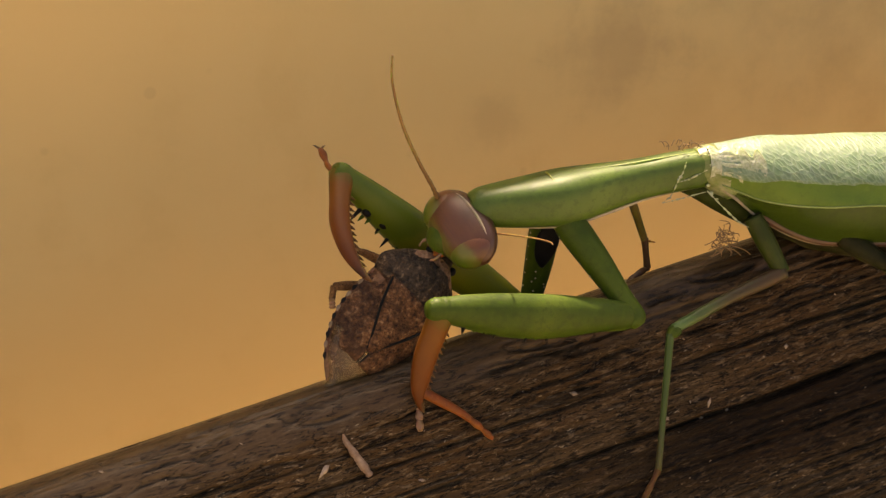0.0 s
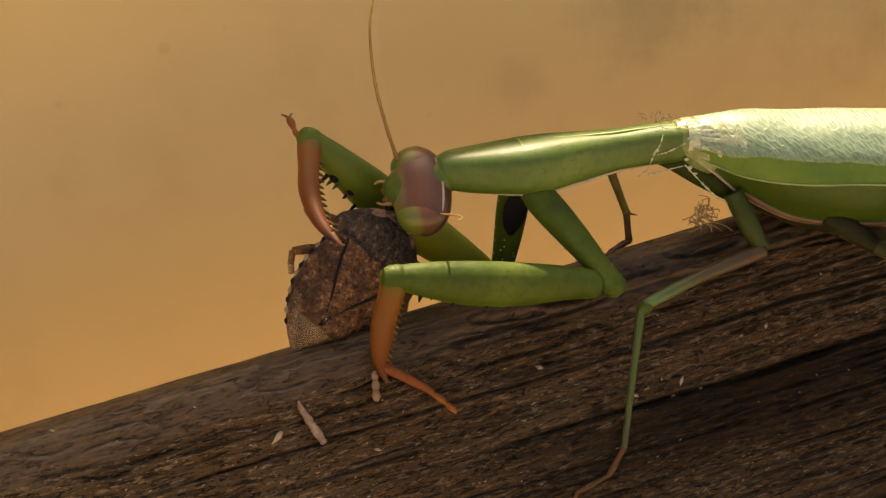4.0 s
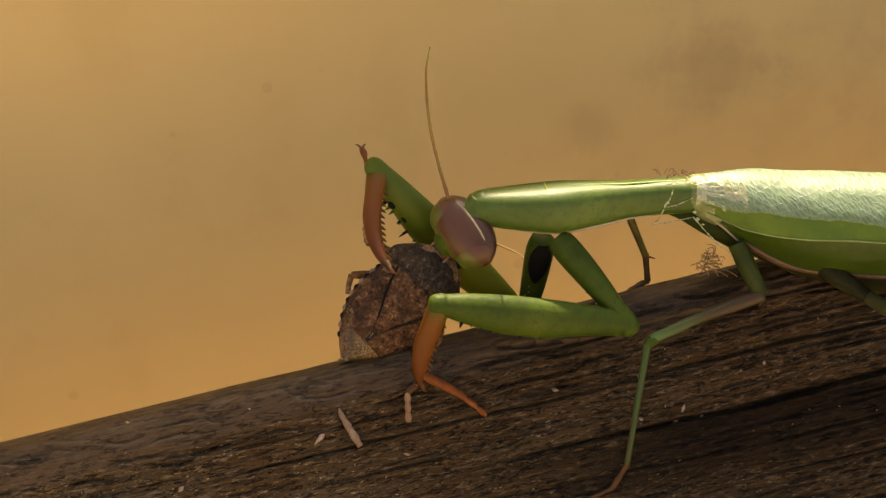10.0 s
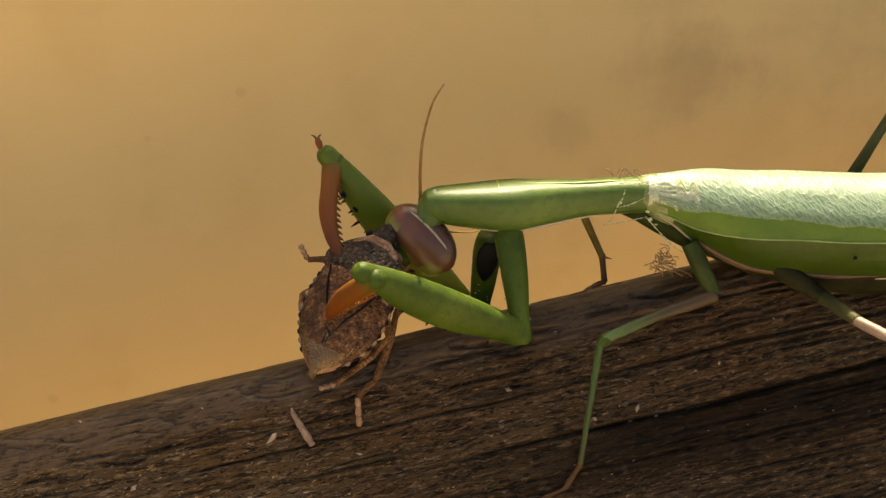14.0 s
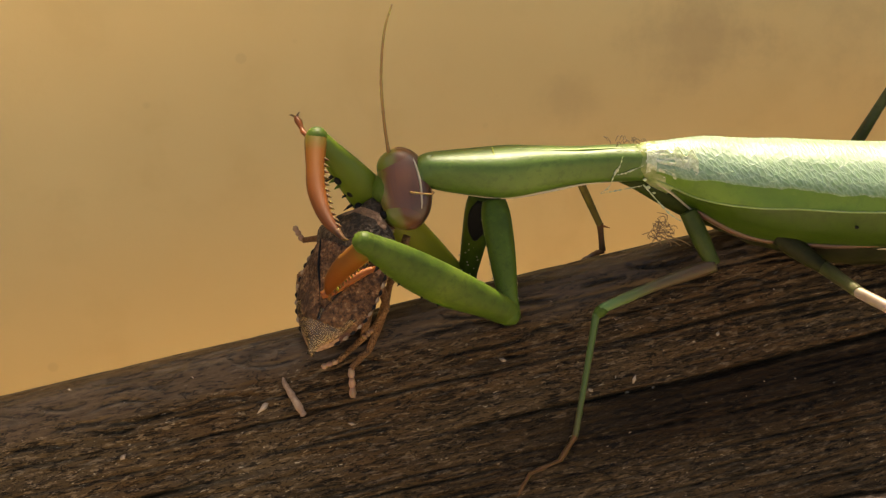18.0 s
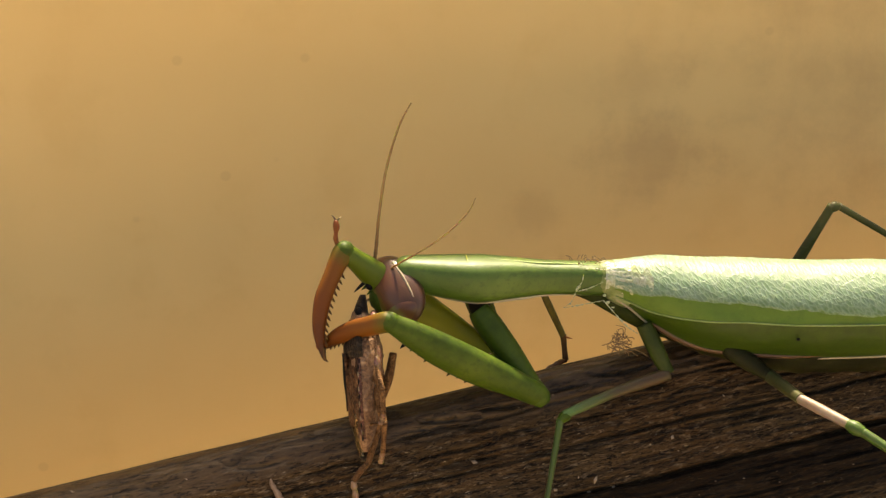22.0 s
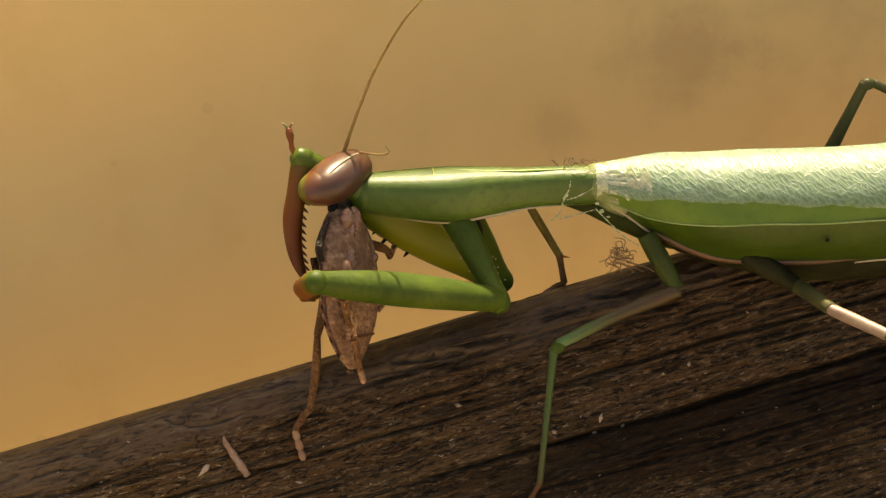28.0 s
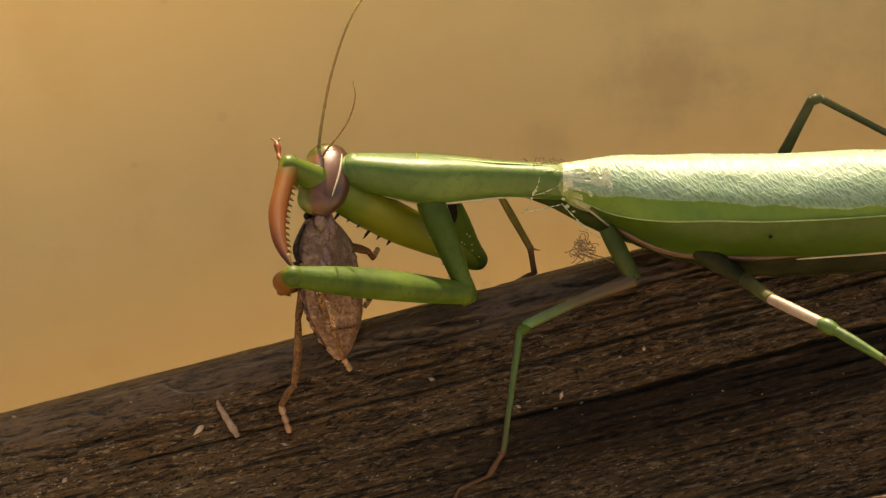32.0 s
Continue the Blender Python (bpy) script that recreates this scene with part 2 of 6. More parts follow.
def shell_material(name, dark, mid, pale, scale=1.0):
    """Punctured, speckled bug shell."""
    m = Mat(name, 0.6)
    m.b.inputs["Specular IOR Level"].default_value = 0.16
    at = m.coords()
    dots = m.voronoi(4200 * scale, at)
    fine = m.noise(2600 * scale, at, 4, 0.7)
    broad = m.noise(420 * scale, at, 4)
    tone = m.mix(m.ramp(fine, [(0.34, dark), (0.52, mid), (0.72, pale)]), dark, m.ramp(broad, [(0.42, (0.75, 0.75, 0.75)), (0.62, (0, 0, 0))]))
    m.colour(tone)
    m.bump(dots, 1.0, 0.0002).bump(broad, 0.8, 0.0006).bump(fine, 0.7, 0.00025)
    return m.m


SHELL = shell_material("bug_shell", (0.018, 0.007, 0.0035), (0.095, 0.042, 0.018), (0.26, 0.15, 0.08), 0.8)
SHELL_GREY = shell_material("bug_shell_grey", (0.010, 0.0065, 0.004), (0.042, 0.026, 0.015), (0.19, 0.125, 0.075), 0.7)
BELLY = shell_material("bug_belly", (0.10, 0.05, 0.027), (0.21, 0.12, 0.07), (0.33, 0.215, 0.135), 0.6)
BACK_RED = shell_material("bug_back_reddish", (0.04, 0.017, 0.012), (0.11, 0.045, 0.03), (0.24, 0.15, 0.11), 0.8)
FLESH = chitin("bug_flesh", (0.12, 0.055, 0.035), (0.17, 0.085, 0.056), (0.23, 0.13, 0.09), 0.25, 900, 0.5, 0.4)
BUG_LEG = shell_material("bug_leg_brown", (0.085, 0.036, 0.012), (0.18, 0.085, 0.032), (0.29, 0.155, 0.065), 1.3)
PALE_BAND = chitin("bug_pale_band", (0.10, 0.065, 0.036), (0.15, 0.10, 0.06), (0.20, 0.145, 0.095), 0.5, inner=0.1)
PALE_FOOT = chitin("bug_foot_pale", (0.14, 0.065, 0.03), (0.19, 0.095, 0.048), (0.24, 0.135, 0.075), 0.5)


def membrane_material():
    m = Mat("wing_membrane", 0.3)
    at = m.coords()
    m.colour(m.ramp(m.noise(900, at, 4), [(0.35, (0.08, 0.042, 0.014)), (0.65, (0.20, 0.115, 0.04))]))
    m.b.inputs["Alpha"].default_value = 0.48
    m.bump(m.noise(1500, m.coords((1, 4, 1))), 0.4, 0.0001)
    return m.m


MEMBRANE = membrane_material()


def wood_material():
    m = Mat("weathered_wood", 0.5)
    place = m.co.outputs["Object"]
    u, v = m.maths("MULTIPLY", m.axis(place, 0), 100.0), m.maths("MULTIPLY", m.axis(place, 1), -100.0)
    long_ = m.noise(1, m.coords((40, 480, 480)), 5, 0.7)
    fibre = m.noise(1, m.coords((650, 3000, 3000)), 3, 0.65, 0.5)
    chips = m.noise(1, m.coords((800, 2900, 2900)), 4, 0.72)
    grit = m.noise(1, m.coords((4200, 6500, 6500)), 2, 0.6)
    fleck = m.noise(1, m.coords((750, 2300, 2300)), 3, 0.75)
    broad = m.noise(70, m.coords((0.45, 1, 1)), 4, 0.6)
    edge = m.ramp(m.maths("ADD", m.maths("MULTIPLY", m.maths("SUBTRACT", broad, 0.5), 0.5), m.maths("MULTIPLY", v, 1.0)), [(0.3, (1, 1, 1)), (0.5, (0, 0, 0))])
    tone = m.ramp(long_, [(0.3, (0.030, 0.0165, 0.0075)), (0.5, (0.054, 0.030, 0.0145)), (0.7, (0.082, 0.048, 0.025))])
    tone = m.mix(tone, (0.064, 0.029, 0.0115), m.ramp(broad, [(0.46, (0, 0, 0)), (0.62, (0.6, 0.6, 0.6))]))
    tone = m.mix(tone, (0.006, 0.0032, 0.0018), m.ramp(fibre, [(0.40, (0.88, 0.88, 0.88)), (0.47, (0, 0, 0))]))
    tone = m.mix(tone, (0.135, 0.083, 0.05), m.ramp(chips, [(0.545, (0, 0, 0)), (0.6, (0.8, 0.8, 0.8))]))
    tone = m.mix(tone, (0.006, 0.0034, 0.002), m.ramp(grit, [(0.36, (0.6, 0.6, 0.6)), (0.44, (0, 0, 0))]))
    tone = m.mix(tone, (0.29, 0.205, 0.14), m.ramp(fleck, [(0.655, (0, 0, 0)), (0.69, (0.9, 0.9, 0.9))]))
    # the rubbed band along the edge is smoother and redder
    rubbed = m.ramp(fibre, [(0.34, (0.016, 0.008, 0.004)), (0.46, (0.050, 0.026, 0.012)), (0.7, (0.07, 0.038, 0.019))])
    tone = m.mix(tone, rubbed, m.maths("MULTIPLY", edge, 0.85))
    # short wavy cracks
    wave, gate = m.noise(1, m.coords((330, 1500, 1500)), 3, 0.55), m.noise(1, m.coords((260, 620, 620)), 2, 0.5)
    slit = m.maths("MULTIPLY", m.ramp(wave, [(0.475, (0, 0, 0)), (0.492, (1, 1, 1)), (0.508, (1, 1, 1)), (0.525, (0, 0, 0))]), m.ramp(gate, [(0.46, (0, 0, 0)), (0.54, (1, 1, 1))]))
    tone = m.mix(tone, (0.005, 0.003, 0.0016), m.maths("MULTIPLY", slit, 0.85))
    # shade under the mantis's body, painted as darkening below the long crack
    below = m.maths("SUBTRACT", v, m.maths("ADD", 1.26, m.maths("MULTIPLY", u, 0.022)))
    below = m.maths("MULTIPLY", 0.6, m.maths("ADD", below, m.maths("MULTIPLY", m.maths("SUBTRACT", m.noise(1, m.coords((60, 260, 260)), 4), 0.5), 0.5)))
    under_shade = m.maths("MULTIPLY", m.ramp(below, [(0.0, (0, 0, 0)), (0.05, (1, 1, 1)), (0.28, (0.8, 0.8, 0.8)), (0.52, (0.0, 0.0, 0.0))]), m.ramp(m.maths("DIVIDE", u, 10.0), [(0.02, (0, 0, 0)), (0.36, (1, 1, 1))]))
    tone = m.mix(tone, (0.13, 0.105, 0.08), m.maths("MULTIPLY", under_shade, 0.95), "MULTIPLY")
    # lighter at one end, dimmer at the other: uneven light put into the colour
    end_light = m.ramp(m.maths("ADD", m.maths("MULTIPLY", u, 0.1), m.maths("ADD", 0.5, m.maths("MULTIPLY", m.maths("SUBTRACT", broad, 0.5), 0.6))), [(0.1, (1.25, 1.4, 1.35)), (0.85, (0.72, 0.79, 0.77))])
    tone = m.mix(tone, end_light, 1.0, "MULTIPLY")
    # sunlit strip below the lowest crack, painted as paler wood
    sun_strip = m.maths("SUBTRACT", v, m.maths("ADD", 2.3, m.maths("MULTIPLY", u, 0.118)))
    sun_strip = m.maths("ADD", sun_strip, m.maths("MULTIPLY", m.maths("SUBTRACT", long_, 0.5), 0.1))
    sun_strip_tone = m.ramp(chips, [(0.4, (0.1, 0.055, 0.03)), (0.5, (0.3, 0.175, 0.1)), (0.62, (0.5, 0.32, 0.2))])
    tone = m.mix(tone, sun_strip_tone, m.maths("MULTIPLY", m.ramp(sun_strip, [(0.0, (0, 0, 0)), (0.05, (0.9, 0.9, 0.9))]), m.ramp(m.maths("DIVIDE", u, 10.0), [(0.06, (0, 0, 0)), (0.16, (1, 1, 1))])))
    m.l.new(m.maths("ADD", 0.07, m.maths("MULTIPLY", edge, 0.09)), m.b.inputs["Specular IOR Level"])
    m.colour(tone)
    dull = m.ramp(fibre, [(0.3, (0.5, 0.5, 0.5)), (0.7, (0.75, 0.75, 0.75))])
    m.roughness(m.mix(dull, (0.3, 0.3, 0.3), m.maths("MULTIPLY", edge, 0.8)))
    calm = m.maths("SUBTRACT", 1.0, m.maths("MULTIPLY", edge, 0.75))
    m.bump(m.maths("SUBTRACT", 1.0, slit), 0.6, 0.0003).bump(m.maths("MULTIPLY", fibre, calm), 0.7, 0.00025).bump(m.maths("MULTIPLY", chips, calm), 0.8, 0.0002).bump(m.maths("MULTIPLY", grit, calm), 0.6, 0.00008)
    return m.m


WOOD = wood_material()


def wall_material():
    m = Mat("ochre_render", 0.8)
    at = m.coords()
    broad, mid, fine = m.noise(16, at, 3), m.noise(75, at, 4), m.noise(700, at, 3)
    tone = m.ramp(broad, [(0.3, (0.64, 0.425, 0.165)), (0.7, (0.68, 0.46, 0.185))])
    tone = m.mix(tone, (0.60, 0.39, 0.145), m.ramp(mid, [(0.5, (0, 0, 0)), (0.72, (0.5, 0.5, 0.5))]))
    # a smoky stain with an uneven edge, and small fly specks; the broadest patch paints light falling off
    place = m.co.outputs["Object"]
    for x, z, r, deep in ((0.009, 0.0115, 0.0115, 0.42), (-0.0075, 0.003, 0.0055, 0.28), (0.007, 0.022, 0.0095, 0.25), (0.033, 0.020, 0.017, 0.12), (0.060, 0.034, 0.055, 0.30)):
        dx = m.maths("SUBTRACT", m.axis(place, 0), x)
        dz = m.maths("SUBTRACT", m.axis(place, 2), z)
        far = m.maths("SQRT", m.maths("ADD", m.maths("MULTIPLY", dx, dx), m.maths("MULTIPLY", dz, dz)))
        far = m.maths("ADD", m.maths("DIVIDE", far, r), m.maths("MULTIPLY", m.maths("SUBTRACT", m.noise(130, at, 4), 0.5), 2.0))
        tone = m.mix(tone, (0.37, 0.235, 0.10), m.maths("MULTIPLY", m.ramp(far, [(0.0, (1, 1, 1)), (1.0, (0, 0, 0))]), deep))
    specks = m.ramp(m.voronoi(95, at), [(0.05, (1, 1, 1)), (0.09, (0, 0, 0))])
    tone = m.mix(tone, (0.34, 0.21, 0.09), m.maths("MULTIPLY", specks, 0.18))
    m.colour(tone)
    m.bump(mid, 0.25, 0.0006).bump(fine, 0.15, 0.0002)
    return m.m


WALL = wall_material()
GROUND = Mat("pale_bounce_ground", 0.9)
GROUND.colour(GROUND.ramp(GROUND.noise(12, GROUND.coords(), 6), [(0.3, (0.36, 0.285, 0.195)), (0.7, (0.44, 0.355, 0.25))])).bump(GROUND.noise(60, GROUND.coords()), 0.6, 0.01)
GROUND = GROUND.m
FIBRE = chitin("dry_fibre", (0.1, 0.06, 0.03), (0.16, 0.1, 0.05), (0.24, 0.16, 0.085), 0.7, inner=0.0)
DUST = chitin("wood_dust_tan", (0.16, 0.11, 0.075), (0.22, 0.16, 0.11), (0.30, 0.23, 0.17), 0.7, inner=0.0)
SILK = chitin("silk_thread", (0.22, 0.25, 0.14), (0.3, 0.33, 0.2), (0.4, 0.42, 0.3), 0.35, inner=0.2)
TWIG = chitin("pale_twig", (0.12, 0.07, 0.042), (0.18, 0.11, 0.07), (0.26, 0.175, 0.115), 0.7, 1400, 0.0)


# ---- building helpers ----
def part(name, bm, material, parent=None, label="", smooth=True):
    """Links a bmesh as one mesh object under a thing or a part."""
    me = bpy.data.meshes.new(name)
    bmesh.ops.recalc_face_normals(bm, faces=bm.faces)
    bm.to_mesh(me)
    bm.free()
    if smooth:
        me.shade_smooth()
    me.materials.append(material)
    ob = new(name, me)
    ob.parent = parent
    return tagged(ob, label)


def rings(bm, loops, cap=True):
    """Skins a list of closed loops of places."""
    made = [[bm.verts.new(p) for p in loop] for loop in loops]
    for a, b in zip(made, made[1:]):
        for i in range(len(a)):
            j = (i + 1) % len(a)
            bm.faces.new((a[i], a[j], b[j], b[i]))
    if cap:
        for loop in (made[0], made[-1]):
            pole = bm.verts.new(sum((v.co for v in loop), Vector()) / len(loop))
            for i in range(len(loop)):
                bm.faces.new((loop[i], loop[(i + 1) % len(loop)], pole))
    return bm


def spline(rows, t):
    """Catmull-Rom through rows of numbers, t from 0 to 1."""
    k = t * (len(rows) - 1)
    i = min(int(k), len(rows) - 2)
    f = k - i
    p = [np.array(rows[max(0, min(len(rows) - 1, i + d))], float) for d in (-1, 0, 1, 2)]
    return 0.5 * (2 * p[1] + (p[2] - p[0]) * f + (2 * p[0] - 5 * p[1] + 4 * p[2] - p[3]) * f * f + (3 * p[1] - p[0] - 3 * p[2] + p[3]) * f**3)


def loft(rows, n=18, steps=24, bm=None, square=2.0):
    """A body along x from rows of (x, y, z, half height in y, half width in z), in centimetres."""
    loops = []
    for s in range(steps + 1):
        x, y, z, ry, rz = spline(rows, s / steps)
        loop = []
        for i in range(n):
            a = 2 * math.pi * i / n
            c, d = math.cos(a), math.sin(a)
            c, d = math.copysign(abs(c) ** (2 / square), c), math.copysign(abs(d) ** (2 / square), d)
            loop.append(Vector((x, y + max(ry, 0.004) * c, z + max(rz, 0.004) * d)) * CM)
        loops.append(loop)
    return rings(bm or bmesh.new(), loops)


def tube(points, radii, n=8, steps=None, bm=None, wobble=0.0):
    """A round strand through points, in centimetres."""
    steps = steps or 4 * (len(points) - 1)
    rows = [(*p, r) for p, r in zip(points, radii)]
    at = [spline(rows, s / steps) for s in range(steps + 1)]
    loops = []
    for s, row in enumerate(at):
        p = Vector(row[:3])
        way = Vector(at[min(s + 1, steps)][:3]) - Vector(at[max(s - 1, 0)][:3])
        side = way.orthogonal() if s == 0 else side - way * (side.dot(way) / way.dot(way))
        side.normalize()
        other = way.normalized().cross(side)
        r = max(row[3], 0.002) * (1 + wobble * random.uniform(-1, 1))
        loops.append([(p + (side * math.cos(a) + other * math.sin(a)) * r) * CM for a in (2 * math.pi * i / n for i in range(n))])
    return rings(bm or bmesh.new(), loops)


def spike(x, y, z, dx, dy, dz, r):
    """A thorn from a root and a way, in centimetres."""
    root, way = Vector((x, y, z)), Vector((dx, dy, dz))
    return tube([root - way * 0.15, root + way * 0.5, root + way], [r, r * 0.7, 0.003], 6, 5)


def ball(x, y, z, rx, ry, rz, bm=None, n=20):
    bm = bm or bmesh.new()
    m = Matrix.Translation(Vector((x, y, z)) * CM) @ Matrix.Diagonal((rx * CM, ry * CM, rz * CM, 1))
    bmesh.ops.create_uvsphere(bm, u_segments=n, v_segments=n // 2 + 2, radius=1, matrix=m)
    return bm


def box(x0, x1, y0, y1, z0, z1):
    bm = bmesh.new()
    m = Matrix.Translation(((x0 + x1) / 2, (y0 + y1) / 2, (z0 + z1) / 2)) @ Matrix.Diagonal((x1 - x0, y1 - y0, z1 - z0, 1))
    bmesh.ops.create_cube(bm, size=1, matrix=m)
    return bm


def thing(name, label, category, at, group=""):
    ob = new(name)
    ob.empty_display_size = 0.005
    ob.matrix_basis = Matrix.Translation(Vector(at) * CM)
    return tagged(ob, label, category, group)


def limb(ax, ay, az, bx, by, bz, roll=0, base=(0, 0, 0)):
    """The pose of a part whose x axis runs from a to b (centimetres) and whose z axis faces -y as far as it can, turned about x by roll."""
    a, x = Vector((ax, ay, az)) - Vector(ROOT), (Vector((bx, by, bz)) - Vector((ax, ay, az))).normalized()
    z = Vector((0, -1, 0))
    z = (z - x * z.dot(x)).normalized()
    y = z.cross(x)
    m = Matrix((x, y, z)).transposed().to_4x4()
    return Matrix.Translation(a * CM) @ m @ Matrix.Rotation(radians(roll), 4, "X")


ROOT = (2.0, -3.0, 0.6)


# ---- ground, wall ----
TABLES = {k: np.random.RandomState(k).uniform(-1, 1, (256, 256)) for k in range(80)}


def lattice(x, y, seed):
    """Smooth value noise in -1..1 on arrays."""
    table = TABLES[seed]
    i, j = np.floor(x).astype(int), np.floor(y).astype(int)
    f, g = x - i, y - j
    f, g = f * f * (3 - 2 * f), g * g * (3 - 2 * g)
    at = lambda a, b: table[a % 256, b % 256]
    return (at(i, j) * (1 - f) + at(i + 1, j) * f) * (1 - g) + (at(i, j + 1) * (1 - f) + at(i + 1, j + 1) * f) * g


def sheet(name, places, material, parent=None):
    """A mesh from a grid of places (metres), shape (rows, columns, 3)."""
    r, c = places.shape[:2]
    k = np.arange(r * c).reshape(r, c)
    quads = np.stack([k[:-1, :-1], k[1:, :-1], k[1:, 1:], k[:-1, 1:]], -1).reshape(-1, 4)
    me = bpy.data.meshes.new(name)
    me.from_pydata(places.reshape(-1, 3).tolist(), [], quads.tolist())
    me.shade_smooth()
    me.materials.append(material)
    ob = new(name, me)
    ob.parent = parent
    return ob


# unseen ground, added and kept pale to bounce light up at the wall
ground = part("ground", box(-40, 40, -40, 40, -0.26, -0.16), GROUND, smooth=False)
tagged(ground, "unseen pale ground below the rail, added to bounce light", "ground", kind="structure")
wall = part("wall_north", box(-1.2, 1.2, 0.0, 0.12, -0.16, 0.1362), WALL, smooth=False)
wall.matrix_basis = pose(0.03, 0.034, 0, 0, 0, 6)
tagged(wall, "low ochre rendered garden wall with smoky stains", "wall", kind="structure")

# ---- the wooden rail ----
RAIL_AT = Vector((-1.174, -3.525, 0.260)) * CM
RAIL_U, RAIL_N = Vector((0.9711, 0.1573, 0.1793)).normalized(), Vector((0.0501, -0.8695, 0.4914))
RAIL_N = (RAIL_N - RAIL_U * RAIL_N.dot(RAIL_U)).normalized()
RAIL_V = RAIL_N.cross(RAIL_U)
RAIL = Matrix.Translation(RAIL_AT) @ Matrix((RAIL_U, RAIL_V, RAIL_N)).transposed().to_4x4()


def rail_height(u, v):
    """Relief of the rail's face in centimetres; v runs down from the edge."""
    h = 0.008 * lattice(u * 0.3, v * 5, 1) + 0.011 * lattice(u * 0.6, v * 18, 2) + 0.014 * lattice(u * 1.8, v * 30, 3) + 0.008 * lattice(u * 5, v * 46, 4)
    for a, b, deep, wide, seed in ((1.335, 0.022, 0.085, 0.024, 5), (0.875, 0.009, 0.045, 0.014, 6), (2.045, 0.066, 0.06, 0.022, 7), (0.395, 0.004, 0.05, 0.016, 8),
                                   (1.72, 0.03, 0.025, 0.012, 9), (2.35, 0.118, 0.06, 0.02, 10), (3.25, 0.03, 0.05, 0.02, 11), (0.16, 0.004, 0.02, 0.012, 12)):
        line = a + b * u + 0.035 * lattice(u * 0.5, 0 * u + seed, seed) + 0.012 * lattice(u * 2.5, 0 * u, seed + 20)
        weight = np.clip(0.55 + 0.8 * lattice(u * 0.35, 0 * u + 3, seed + 40), 0.05, 1)
        h = h - 1.5 * deep * weight * np.exp(-(((v - line) / wide) ** 2)) + 0.45 * deep * weight * np.exp(-(((v - line - 0.04) / 0.025) ** 2))
    rnd = random.Random(77)
    for k in range(120):
        a, c, half = rnd.uniform(0.1, 3.8), rnd.uniform(-6, 8), rnd.uniform(0.25, 1.3)
        deep, wide = rnd.uniform(0.015, 0.05), rnd.uniform(0.010, 0.018)
        line = a + 0.03 * u + 0.02 * lattice(u * 0.8, 0 * u + k, 30)
        run = np.exp(-(((u - c) / half) ** 4))
        h = h - deep * run * np.exp(-(((v - line) / wide) ** 2)) + 0.3 * deep * run * np.exp(-(((v - line - 0.03) / 0.016) ** 2))
    band = np.clip((0.75 - v) / 0.3, 0, 1) * np.clip((v - 0.1) / 0.1, 0, 1)
    h = h * np.clip(0.25 + v / 0.3, 0.25, 1) * (1 - 0.6 * band)
    # narrow crevices in the worn band
    for k in range(90):
        c, a = rnd.uniform(-6, 7), 0.2 + 0.6 * rnd.random()
        half, wide, deep, bow = rnd.uniform(0.1, 0.4), rnd.uniform(0.012, 0.022), rnd.uniform(0.03, 0.06), rnd.uniform(-0.03, 0.03)
        x = (u - c) / half
        line = a + 0.05 * x * half + bow * np.cos(2.4 * x) + 0.01 * np.sin(9 * u + k)
        h = h - deep * np.clip(1 - x ** 2, 0, 1) ** 0.5 * np.exp(-(((v - line) / wide) ** 2))
    pores = lattice(u * 5, v * 26, 15)
    return h - 0.014 * np.clip((pores - 0.5) / 0.2, 0, 1)


def build_rail():
    u = np.concatenate([np.linspace(-25, -9, 20)[:-1], np.arange(-9, 11, 0.026), np.linspace(11, 42, 30)])
    r = 0.36
    back = [(-0.0, -1.8 + 0.1 * k) for k in range(13)]
    arc = [(r - r * math.cos(a), -r + r * math.sin(a)) for a in np.linspace(0, math.pi / 2, 26)]
    face = [(v, 0.0) for v in np.arange(r + 0.015, 4.2, 0.0155)] + [(v, 0.0) for v in np.linspace(4.25, 4.8, 5)]
    section = np.array(back + arc + face + [(4.8, -1.8), (0.0, -1.8)])
    across, deep = section[:, 0] - 0.08, section[:, 1]
    run = np.concatenate([np.full(len(back), -0.1), np.linspace(-0.08, r, len(arc)), section[len(back) + len(arc):, 0]])
    uu, vv = np.meshgrid(u, run, indexing="ij")
    h = rail_height(uu, vv)
    grad = np.gradient(section, axis=0)
    grad /= np.linalg.norm(grad, axis=1)[:, None] + 1e-9
    nv, nn = -grad[:, 1], grad[:, 0]
    places = np.stack([uu, -(across[None] + h * nv[None]), deep[None] + h * nn[None]], -1) * CM
    # below the lowest crack the face leans out
    front = np.arange(len(section)) < len(back) + len(arc) + len(face)
    places[..., 2] += np.where(front[None], 0.75 * np.clip(vv - 2.37 - 0.118 * np.clip(uu, 0, 6), 0, 0.7), 0) * CM
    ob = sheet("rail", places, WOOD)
    ob.matrix_basis = RAIL
    return tagged(ob, "dark brown weathered wooden rail with cracked grain", "wooden rail")


rail = build_rail()


def posts():
    for u in (-22, 38):
        p = RAIL @ (Vector((u, -4.4, -0.9)) * CM)
        post = part("rail_post", box(-0.03, 0.03, -0.008, 0.008, -0.16 - p.z, -0.004), WOOD)
        post.location = p
        tagged(post, "square weathered post under the wooden rail", "post", "posts of the rail")


posts()


def on_rail(u, v, up=0.0):
    """A world place in centimetres on the rail's face."""
    p = RAIL @ (Vector((u, -v, up)) * CM)
    return tuple(c / CM for c in p)


# ---- the praying mantis ----
mantis = thing("praying_mantis", "bright green praying mantis on a wooden rail, eating a bug", "mantis", ROOT)

